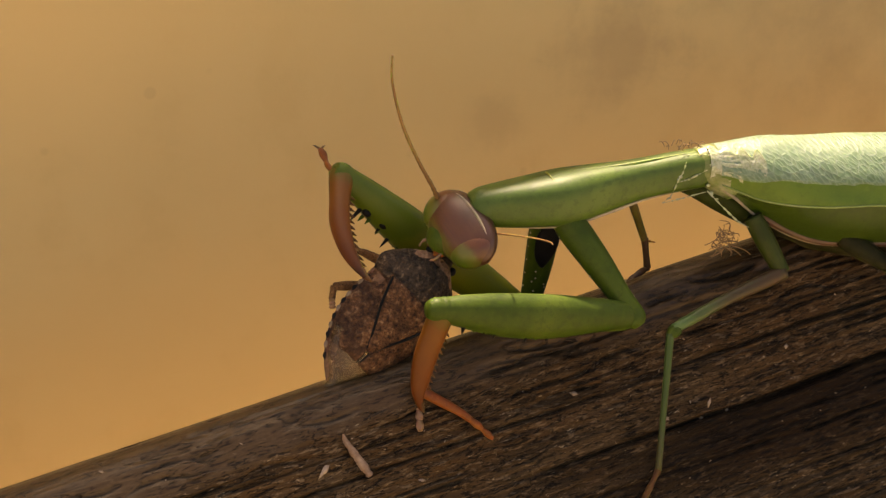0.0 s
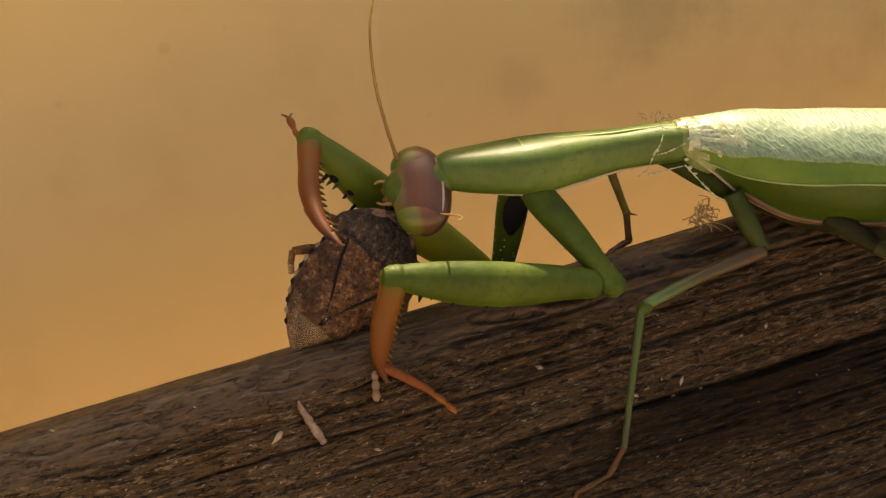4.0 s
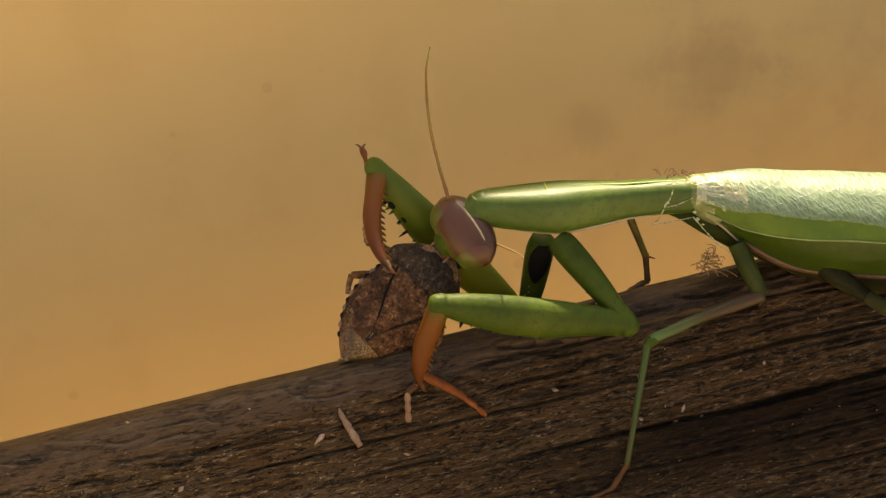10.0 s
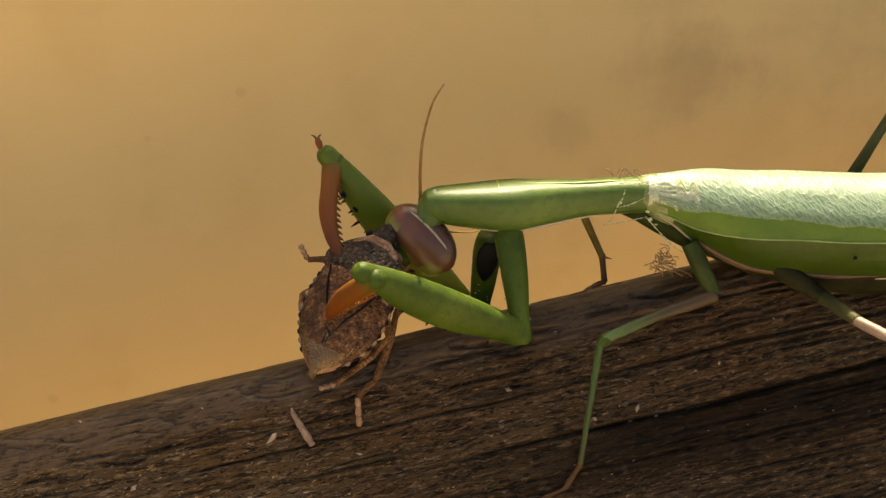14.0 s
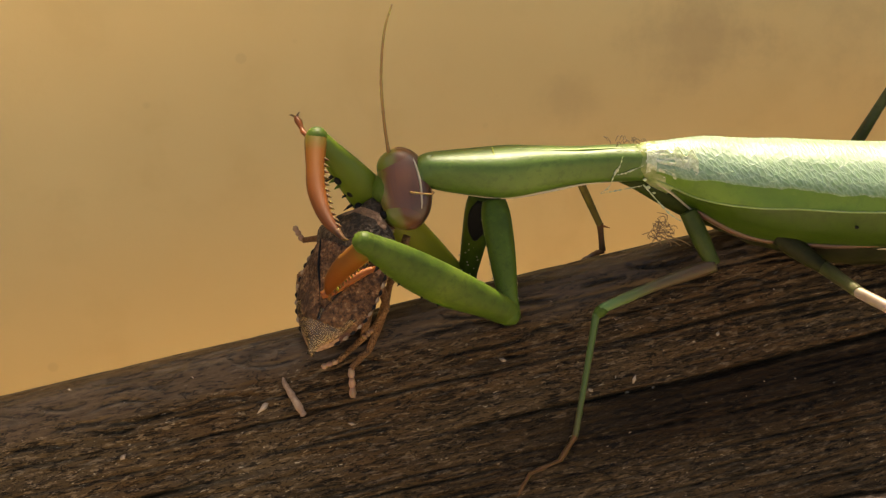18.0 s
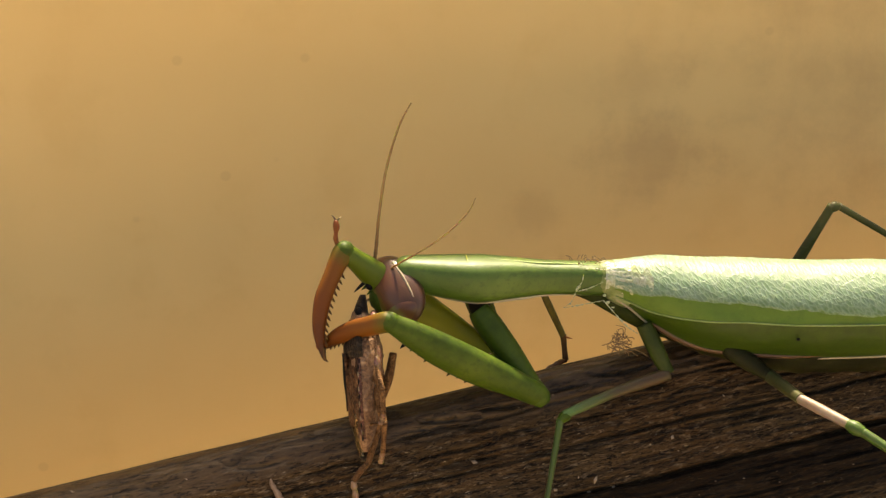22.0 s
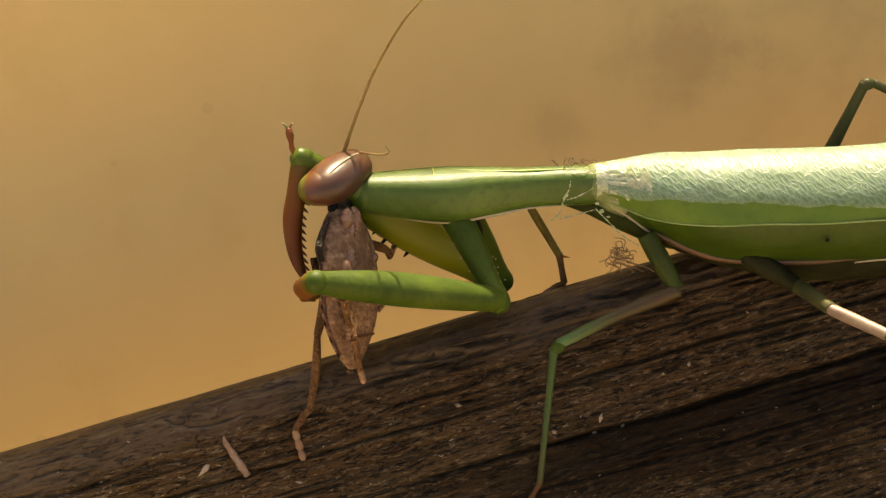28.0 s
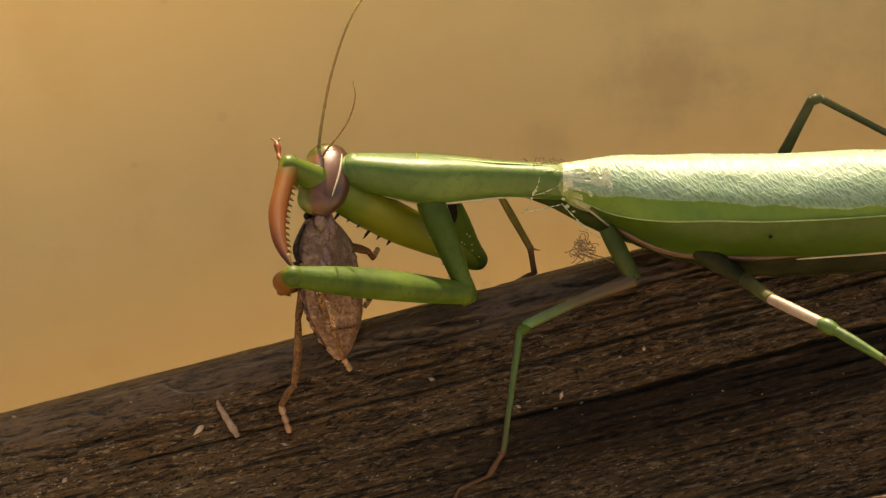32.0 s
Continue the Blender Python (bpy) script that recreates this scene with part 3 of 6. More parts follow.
# pronotum: x from its rear joint to the collar, +y towards the belly
pronotum = part("pronotum", loft([(-0.05, 0.0, 0, 0.15, 0.15), (0.08, 0.0, 0, 0.175, 0.18), (0.3, 0.0, 0, 0.18, 0.17), (0.7, 0.01, 0, 0.185, 0.175), (1.1, 0.035, 0, 0.225, 0.22),
                                  (1.42, 0.05, 0, 0.245, 0.275), (1.75, 0.04, 0, 0.222, 0.245), (2.02, 0.025, 0, 0.196, 0.205), (2.18, 0.01, 0, 0.17, 0.175), (2.28, 0.01, 0, 0.14, 0.14)], 32, 40, square=2.7), GREEN, mantis,
                "smooth green neck shield")
part("keel", tube([(0.0, -0.17, 0.02), (0.5, -0.178, 0.05), (0.9, -0.18, 0.05), (1.35, -0.192, 0.0)], [0.009, 0.011, 0.010, 0.004], 6, 20), PALE_VEIN, pronotum, "pale raised ridge along the back")
part("side_margin", tube([(0.05, 0.14, 0.11), (0.6, 0.165, 0.11), (1.0, 0.225, 0.13), (1.4, 0.272, 0.14), (1.75, 0.238, 0.13), (2.1, 0.165, 0.10)], [0.008, 0.012, 0.017, 0.02, 0.017, 0.010], 8, 30), PALE_EDGE, pronotum, "thin pale lower margin")
part("suture", tube([(1.5 + 0.05 * math.cos(a), 0.048 - 0.248 * math.cos(a), 0.272 * math.sin(a)) for a in np.linspace(-0.2, 1.25, 9)], [0.006, 0.008, 0.008, 0.008, 0.008, 0.008, 0.007, 0.006, 0.004], 8, 24), YELLOW_GREEN, pronotum)
part("collar", loft([(2.14, 0.012, 0, 0.175, 0.178), (2.2, 0.012, 0, 0.18, 0.182), (2.26, 0.012, 0, 0.16, 0.16), (2.3, 0.012, 0, 0.13, 0.13)], 24, 12), GREEN, pronotum)
neck = part("neck", loft([(-0.06, 0, 0, 0.15, 0.15), (0.1, 0, 0, 0.155, 0.155), (0.28, 0, 0, 0.15, 0.15), (0.4, 0, 0, 0.12, 0.12)], 16, 10), GREEN, mantis)

# head: x from the far eye to the near eye, -y towards the mouth, z is its back
head = part("head", loft([(-0.01, 0.0, 0, 0.03, 0.03), (0.04, 0.0, 0, 0.10, 0.09), (0.13, -0.002, 0, 0.163, 0.148), (0.25, -0.004, 0, 0.198, 0.178), (0.37, -0.005, 0, 0.208, 0.186), (0.49, -0.004, 0, 0.198, 0.178), (0.61, -0.002, 0, 0.163, 0.148),
                          (0.70, 0.0, 0, 0.10, 0.09), (0.75, 0.0, 0, 0.03, 0.03)], 32, 40), BROWN_HEAD, mantis, "rounded brown and green head")
for x in (0.165, 0.575):
    part("eye", ball(x, -0.022, 0.008, 0.168, 0.166, 0.15, n=32), EYE, head, "glossy olive brown compound eye")
part("face", ball(0.35, -0.11, 0.0, 0.17, 0.15, 0.14), GREEN_LEG, head, "green face plate")
part("mandible", ball(0.33, -0.20, -0.02, 0.05, 0.07, 0.06), ORANGE, head)
part("mandible", ball(0.42, -0.20, -0.02, 0.05, 0.07, 0.06), ORANGE, head)
part("brow_ridge", tube([(0.08, 0.085, 0.085), (0.2, 0.115, 0.13), (0.37, 0.128, 0.148), (0.54, 0.115, 0.13), (0.66, 0.085, 0.085)], [0.004, 0.008, 0.009, 0.008, 0.004], 6, 20), PALE_EDGE, head, "pale ridge over the head")
part("palp", tube([(0.30, -0.18, 0.0), (0.27, -0.26, 0.02), (0.29, -0.31, 0.02)], [0.014, 0.012, 0.008], 6), PALE_FOOT, head)
part("palp", tube([(0.44, -0.18, 0.0), (0.47, -0.26, 0.02), (0.45, -0.31, 0.02)], [0.014, 0.012, 0.008], 6), PALE_FOOT, head)


def antenna(bow, thick=1.0):
    pts = [(-0.12, 0, 0), (0.1, 0.01 * bow, 0), (0.5, 0.05 * bow, 0), (1.0, 0.07 * bow, 0), (1.5, 0.03 * bow, 0), (1.8, -0.05 * bow, 0)]
    return part("antenna", tube(pts, [thick * r for r in (0.03, 0.024, 0.02, 0.017, 0.014, 0.009)], 6, 60, wobble=0.12), ANTENNA, mantis, "long thin jointed antenna")


for ob in (head, *head.children):
    ob.data.transform(Matrix.Translation((0.37 * CM, 0, 0)) @ Matrix.Diagonal((1.12, 1.32, 1.1, 1)) @ Matrix.Translation((-0.37 * CM, 0, 0)))

antenna_far, antenna_near = antenna(1, 0.85), antenna(-1, 0.45)


def foreleg(inner):
    """Coxa, femur, tibia of a grasping leg; +y is the spiny inner edge."""
    skin = FAR_FEMUR if inner else GREEN_LEG
    span, thigh = (1.15, 2.5) if inner else (1.1, 1.93)
    coxa = part("foreleg_coxa", loft([(-0.08, 0, 0, 0.12, 0.11), (0.1, 0.0, 0, 0.15, 0.13), (span * 0.45, 0.01, 0, 0.135, 0.12), (span * 0.8, 0.01, 0, 0.105, 0.105), (span + 0.0, 0, 0, 0.115, 0.11), (span + 0.08, 0, 0, 0.06, 0.06)], 18, 24), GREEN_LEG, mantis)
    for k in range(13):
        x = 0.1 + k * (span - 0.2) / 12
        part("tubercle", ball(x, (0.145 if k % 2 else -0.14) * (1 - 0.025 * k), 0.02, 0.011, 0.012, 0.011, n=8), PALE_EDGE, coxa)
    if inner:
        part("eyespot", loft([(-0.06, 0, 0.10, 0.05, 0.03), (0.06, 0, 0.112, 0.11, 0.03), (0.2, 0, 0.112, 0.115, 0.03), (0.34, 0, 0.105, 0.085, 0.03), (0.44, 0, 0.1, 0.03, 0.03)], 16, 16), BLACK, coxa, "black eyespot on the inner coxa")
        for k in range(16):
            part("pale_dot", ball(0.5 + 0.04 * k, random.uniform(-0.08, 0.08), 0.112 - 0.0008 * k, 0.009, 0.009, 0.007, n=8), PALE_EDGE, coxa)
    w = 1.0 if inner else 0.96
    femur = part("foreleg_femur", loft([(-0.06, 0.0, 0, 0.06, 0.06), (0.0, 0.0, 0, 0.13, 0.11), (thigh * 0.15, 0.0, 0, 0.165 * w, 0.13), (thigh * 0.4, 0.03, 0, 0.215 * w, 0.15), (thigh * 0.65, 0.03, 0, 0.21 * w, 0.15),
                                        (thigh * 0.85, 0.01, 0, 0.155, 0.13), (thigh * 0.96, 0.0, 0, 0.115, 0.11), (thigh + 0.03, 0.0, 0, 0.105, 0.10), (thigh + 0.09, 0.0, 0, 0.07, 0.07)], 22, 36), skin, mantis)
    for k in range(9):
        x = thigh * (0.42 + 0.055 * k)
        size = (0.10 + 0.07 * (k % 3 == 2)) * (1.0 if inner else 0.5)
        part("spine", spike(x, 0.185 - 0.075 * k / 8, 0.05, 0.02, size, 0.03, 0.026), BLACK if k % 3 != 1 else GREEN_LEG, femur)
    for k in range(5):
        part("spine", spike(thigh * (0.45 + 0.09 * k), 0.17, -0.06, 0.0, 0.09 if inner else 0.04, -0.02, 0.024), GREEN_LEG, femur)
    if inner:
        for k in range(5):
            part("spot", ball(thigh * (0.5 + 0.085 * k), 0.125, 0.095, 0.05, 0.035, 0.03, n=12), BLACK, femur, "black spot")
    shin = 1.08 if inner else 0.92
    bend, slim = (0.10, 0.86) if inner else (0.05, 1.0)
    tibia = part("foreleg_tibia", loft([(-0.08, 0, 0, 0.07, 0.07), (0.0, -0.01, 0, 0.115, 0.10), (shin * 0.25, -bend * 0.62, 0, 0.112 * slim, 0.09), (shin * 0.5, -bend, 0, 0.108 * slim, 0.08), (shin * 0.75, -bend * 0.78, 0, 0.088 * slim, 0.065),
                                        (shin * 0.92, -bend * 0.25, 0, 0.055, 0.045), (shin * 1.06, 0.05, 0, 0.02, 0.02)], 18, 30), FORE_TIBIA, mantis, "orange toothed tibia")
    part("knee_cap", ball(-0.01, 0.0, 0, 0.108, 0.11, 0.106), GREEN_LEG, tibia)
    for k in range(12):
        x = shin * (0.22 + 0.062 * k)
        at = [0.0, 0.25, 0.5, 0.75, 0.92]
        edge = float(np.interp(x / shin, at, [-0.01, -0.62 * bend, -bend, -0.78 * bend, -0.25 * bend]) + 0.8 * np.interp(x / shin, at, [0.115, 0.112 * slim, 0.108 * slim, 0.088 * slim, 0.055]))
        part("tooth", spike(x, edge, 0.0, 0.045, 0.055, 0.0, 0.02), FOOT_BROWN, tibia)
    part("claw", tube([(shin * 0.97, 0.02, 0), (shin * 1.06, 0.06, 0), (shin * 1.09, 0.11, 0)], [0.035, 0.022, 0.004], 8), FOOT_BROWN, tibia, "dark hooked claw")
    return coxa, femur, tibia


coxa_near, femur_near, tibia_near = foreleg(False)
coxa_far, femur_far, tibia_far = foreleg(True)
tarsus_near = part("foreleg_tarsus", loft([(-0.04, 0, 0, 0.04, 0.04), (0.1, 0.0, 0, 0.05, 0.05), (0.4, 0.02, 0, 0.038, 0.038), (0.52, 0.015, 0, 0.03, 0.03)], 12, 14), ORANGE, mantis, "orange jointed foot")
part("foot_joint", loft([(0.5, 0.01, 0, 0.02, 0.02), (0.6, 0.01, 0, 0.036, 0.036), (0.66, 0, 0, 0.02, 0.02)], 10, 8), ORANGE, tarsus_near)
part("foot_joint", loft([(0.65, 0.0, 0, 0.018, 0.018), (0.73, -0.01, 0, 0.032, 0.032), (0.79, -0.02, 0, 0.016, 0.016)], 10, 8), ORANGE, tarsus_near)
far_foot = part("foreleg_tarsus", loft([(0.0, -0.06, 0, 0.02, 0.02), (-0.1, -0.115, 0, 0.03, 0.03), (-0.16, -0.13, 0, 0.022, 0.022), (-0.24, -0.145, 0, 0.038, 0.038), (-0.30, -0.16, 0, 0.024, 0.024)], 10, 16), ORANGE, tibia_far, "small jointed foot")
for s in (1, -1):
    part("foot_claw", tube([(-0.29, -0.158, 0), (-0.33, -0.165 + 0.03 * s, 0), (-0.345, -0.17 + 0.055 * s, 0)], [0.014, 0.010, 0.003], 6), RED_MARGIN, tibia_far)

# abdomen, thorax and folded wings, built in world directions about the root
AX = lambda x: x - ROOT[0]


def world_part(name, bm, material, parent, label=""):
    ob = part(name, bm, material, parent, label)
    ob.data.transform(Matrix.Translation(Vector(ROOT) * -CM))
    return ob


def body_axis(x):
    """Centre height, half height and half width of the winged body at x."""
    return spline([(1.84, 0.19, 0.18), (1.70, 0.40, 0.36), (1.57, 0.52, 0.46), (1.53, 0.56, 0.50), (1.50, 0.57, 0.52), (1.50, 0.57, 0.52), (1.51, 0.57, 0.51), (1.51, 0.55, 0.49), (1.50, 0.50, 0.45), (1.48, 0.40, 0.36), (1.46, 0.25, 0.22)],
                  min(max((x - 2.33) / 5.2, 0), 1))


EYE_OF_LEAN = np.array((0.8, -12.7, 5.0))


def lean(p):
    """The winged body swings away from the rail's face towards its tail."""
    f = min(max((p[0] - 2.6) / 3.4, 0), 1.4)
    return EYE_OF_LEAN + (np.array(p, float) - EYE_OF_LEAN) * (1 - 0.045 * f**1.2)


def body_y(x):
    return -2.775 + 0.03 * (x - 2.33)


def abdomen():
    rows = []
    for x in np.linspace(2.5, 7.3, 26):
        zc, a, b = body_axis(x)
        rows.append((x, zc - 0.10 - 0.17 * min(max((x - 3.3) / 1.2, 0), 1), a * 0.93, b * 0.64))
    bm = bmesh.new()
    loops = []
    for i, (x, zc, a, b) in enumerate(rows):
        a *= 1 + 0.03 * (i % 2)
        loops.append([Vector(lean((x, body_y(x) + b * math.cos(t), zc + a * math.sin(t)))) * CM for t in np.linspace(0, 2 * math.pi, 28, endpoint=False)])
    return world_part("abdomen", rings(bm, loops), ABDOMEN, mantis, "dark striped abdomen under the wings")


abdomen()
world_part("thorax", tube([(1.9, -2.78, 1.70), (2.2, -2.78, 1.63), (2.6, -2.79, 1.47), (3.0, -2.79, 1.33), (3.6, -2.78, 1.25)], [0.03, 0.08, 0.14, 0.18, 0.24], 18, 24), THORAX, mantis, "dark olive thorax between the leg roots")
joint = world_part("wing_root", tube([(2.22, -2.78, 1.83), (2.34, -2.78, 1.83), (2.46, -2.78, 1.80), (2.62, -2.78, 1.74)], [0.17, 0.205, 0.24, 0.26], 20, 16), ROOT_SKIN, mantis, "pale crinkled wing root")


def forewing(side):
    """One folded wing: an upper field, a side field below the main vein, the vein and the pale edge."""
    fields = {}
    hi, lo = math.radians(100), math.radians(-78)

    def place(x, t, up=0.0):
        zc, a, b = body_axis(x)
        k = up + 0.012 * (side > 0)
        return lean((x, body_y(x) - side * (b + 0.03 + k) * math.cos(t), zc + (a + 0.01 + k) * math.sin(t) * (0.9 if t > 0 else 1.0)))

    def bound(x):
        """Angle of the main vein, from the root backwards."""
        return math.radians(spline([(-28,), (-4,), (1,), (1,), (2,), (2,)], min(max((x - 2.4) / 4.9, 0), 1))[0])

    def band(x):
        """Angle at which the ribbed field ends and the smooth band begins."""
        return max(bound(x), math.radians(spline([(-5,), (16,), (21,), (20,), (17,), (13,), (10,), (8,), (6,), (4,)], min(max((x - 2.4) / 4.9, 0), 1))[0] + 2.5 * float(lattice(np.array(x * 4.0), np.array(2.5), 33)) + 1.5 * float(lattice(np.array(x * 13.0), np.array(5.5), 36))))

    def lowest(x):
        return math.radians(spline([(-40,), (-60,), (-66,), (-64,), (-61,), (-58,), (-57,), (-56,), (-56,), (-56,)], min(max((x - 2.4) / 4.9, 0), 1))[0])

    xs = np.linspace(2.40, 7.4, 260)
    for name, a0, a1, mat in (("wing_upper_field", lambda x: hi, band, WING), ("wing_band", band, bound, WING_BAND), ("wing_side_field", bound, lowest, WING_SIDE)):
        outer = []
        for x in xs:
            row = []
            for f in np.linspace(0, 1, 30):
                t = a0(x) + (a1(x) - a0(x)) * f
                up = 0.006 * lattice(np.array(x * 3.0), np.array(t * 4), 31)
                if mat is WING:
                    # slanting veins with cross veins between them
                    q = (x * 2.6 + t * 2.2) * 2.2
                    up += 0.004 * math.exp(-(((q % 1) - 0.5) / 0.16) ** 2) * (0.4 + 0.6 * f)
                elif mat is WING_BAND:
                    up += -0.008 * math.sin(math.pi * f)
                else:
                    up += -0.03 * math.sin(math.pi * f)
                row.append(place(x, t, float(up)))
            outer.append(row)
        outer = np.array(outer)
        inner = outer.copy()
        inner[..., 1] += side * 0.012
        inner[..., 2] -= 0.012
        ring = np.concatenate([outer, inner[:, ::-1], outer[:, :1]], 1) * CM - np.array(ROOT) * CM
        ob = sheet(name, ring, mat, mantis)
        tagged(ob, "pale waxy ribbed field of the folded wing, partly painted sun glare" if mat is WING else "smooth green band of the folded wing")
        fields[name] = ob
    strand = lambda ang, r, up: tube([place(x, ang(x), up) for x in np.linspace(2.42, 7.35, 30)], [r] * 30, 6, 90)
    world_part("wing_vein", strand(bound, 0.010, 0.006), PALE_VEIN, mantis, "pale main vein")
    world_part("wing_edge", strand(lowest, 0.015, 0.0), PALE_EDGE, mantis, "pale lower edge of the wing")
    world_part("wing_edge_stripe", tube([place(x, lowest(x) + 0.10, -0.018) for x in np.linspace(2.8, 4.9, 22)], [0.012] + [0.04] * 14 + [0.036, 0.032, 0.026, 0.02, 0.015, 0.01, 0.005], 6, 80), RED_MARGIN, mantis, "brownish stripe above the wing edge")


def root_film():
    """Whitish crumpled skin where the near wing springs from the body."""
    rows = []
    for x in np.linspace(2.30, 2.80, 34):
        zc, a, b = body_axis(x)
        f = (x - 2.30) / 0.50
        lo, hi = math.radians(-24 + 46 * f + 9 * math.sin(31 * f)), math.radians(70 - 26 * f + 9 * math.sin(23 * f))
        row = []
        for t in np.linspace(lo, hi, 26):
            k = 0.006 + 0.008 * float(lattice(np.array(x * 9), np.array(t * 14), 34)) + 0.004 * float(lattice(np.array(x * 20), np.array(t * 34), 35))
            row.append(lean((x, body_y(x) - (b + 0.03 + k) * math.cos(t), zc + (a + 0.01 + k) * math.sin(t))))
        rows.append(row)
    outer = np.array(rows)
    inner = outer + np.array((0, 0.05, -0.03))
    ring = np.concatenate([outer, inner[:, ::-1], outer[:, :1]], 1) * CM - np.array(ROOT) * CM
    tagged(sheet("root_film", ring, ROOT_FILM, mantis), "whitish crumpled film at the wing root")


forewing(1)
forewing(-1)
root_film()
dot = world_part("wing_dot", ball(*lean((4.42, -3.26, 1.335)), 0.022, 0.014, 0.018, n=10), BLACK, mantis, "tiny dark fleck on the wing")


def leg_piece(name, a, b, radii, material, label="", bow=0.0):
    """A walking-leg segment from a to b (world centimetres)."""
    a, b = Vector(a), Vector(b)
    mid = (a + b) / 2 + Vector((0, 0, bow))
    n = len(radii)
    pts = [a.lerp(mid, 2 * k / (n - 1)) if k < (n - 1) / 2 else mid.lerp(b, 2 * k / (n - 1) - 1) for k in range(n)]
    return world_part(name, tube(pts, radii, 12, 24), material, mantis, label)


# near middle leg
leg_piece("middle_leg_coxa", (2.74, -3.05, 1.40), (3.0, -3.26, 0.91), (0.09, 0.098, 0.09, 0.078), MIDDLE_COXA, "olive green coxa")
leg_piece("middle_leg_femur", (3.01, -3.28, 0.92), (1.86, -3.47, 0.515), (0.07, 0.072, 0.062, 0.054, 0.056, 0.048), MIDDLE_FEMUR, "olive to green femur", 0.03)
leg_piece("middle_leg_knee", (1.92, -3.45, 0.53), (1.81, -3.50, 0.46), (0.045, 0.06, 0.06, 0.04), GREEN_LEG)
leg_piece("middle_leg_tibia", (1.82, -3.495, 0.475), (1.62, -3.96, -0.66), (0.040, 0.035, 0.031, 0.029, 0.03), MIDDLE_TIBIA, "slender green tibia")
tip = leg_piece("middle_leg_foot", (1.62, -3.96, -0.66), (1.465, -4.06, -0.88), (0.032, 0.024, 0.03, 0.024), FOOT_BROWN, "brown jointed foot")
leg_piece("middle_leg_foot", (1.47, -4.06, -0.875), (1.16, -4.14, -0.985), (0.02, 0.017, 0.024, 0.018), FOOT_BROWN)
leg_piece("middle_leg_foot", (1.165, -4.14, -0.98), (1.04, -4.245, -1.175), (0.018, 0.016, 0.02, 0.01), FOOT_BROWN)
# far middle leg
leg_piece("middle_leg_femur", (1.66, -2.55, 1.60), (1.956, -2.405, 0.97), (0.036, 0.042, 0.038, 0.036), MIDDLE_TAN)
leg_piece("middle_leg_tibia", (1.956, -2.405, 0.985), (1.995, -2.445, 0.69), (0.038, 0.032, 0.032, 0.036), FOOT_BROWN)
leg_piece("middle_leg_spur", (1.97, -2.42, 0.965), (2.06, -2.43, 0.945), (0.015, 0.01, 0.004), ORANGE)
leg_piece("middle_leg_foot", (1.995, -2.445, 0.69), (1.90, -2.50, 0.67), (0.034, 0.028, 0.034, 0.028), FOOT_BROWN)
leg_piece("middle_leg_foot", (1.90, -2.50, 0.67), (1.76, -2.55, 0.60), (0.035, 0.03, 0.034, 0.02), RED_MARGIN)
# near hind leg
leg_piece("hind_leg_coxa", (3.66, -3.10, 1.16), (4.12, -3.32, 0.905), (0.09, 0.105, 0.09, 0.07), ABDOMEN)
leg_piece("hind_leg_femur", (4.11, -3.31, 0.91), (4.30, -3.93, 0.935), (0.075, 0.07, 0.065, 0.06), OLIVE_LEG)
leg_piece("hind_leg_femur", (4.28, -3.90, 0.935), (4.74, -4.36, 0.84), (0.055, 0.058, 0.056, 0.052), PALE_LEG, "sunlit whitish femur")
leg_piece("hind_leg_knee", (4.70, -4.33, 0.85), (4.86, -4.46, 0.80), (0.05, 0.072, 0.068, 0.045), GREEN)
leg_piece("hind_leg_tibia", (4.84, -4.45, 0.81), (5.23, -4.75, 0.64), (0.05, 0.052, 0.045, 0.035), GREEN)
leg_piece("hind_leg_tibia", (5.22, -4.74, 0.645), (6.6, -4.6, -0.55), (0.035, 0.03, 0.03, 0.03), OLIVE_LEG)
# far hind leg
leg_piece("hind_leg_femur", (4.37, -2.08, 1.2), (4.95, -2.13, 2.465), (0.09, 0.075, 0.065, 0.055, 0.05), OLIVE_LEG)
leg_piece("hind_leg_knee", (4.93, -2.13, 2.44), (5.04, -2.12, 2.455), (0.05, 0.06, 0.055, 0.04), OLIVE_LEG)
leg_piece("hind_leg_tibia", (5.02, -2.12, 2.455), (7.5, -2.05, 1.05), (0.04, 0.036, 0.034, 0.034, 0.034), OLIVE_LEG)


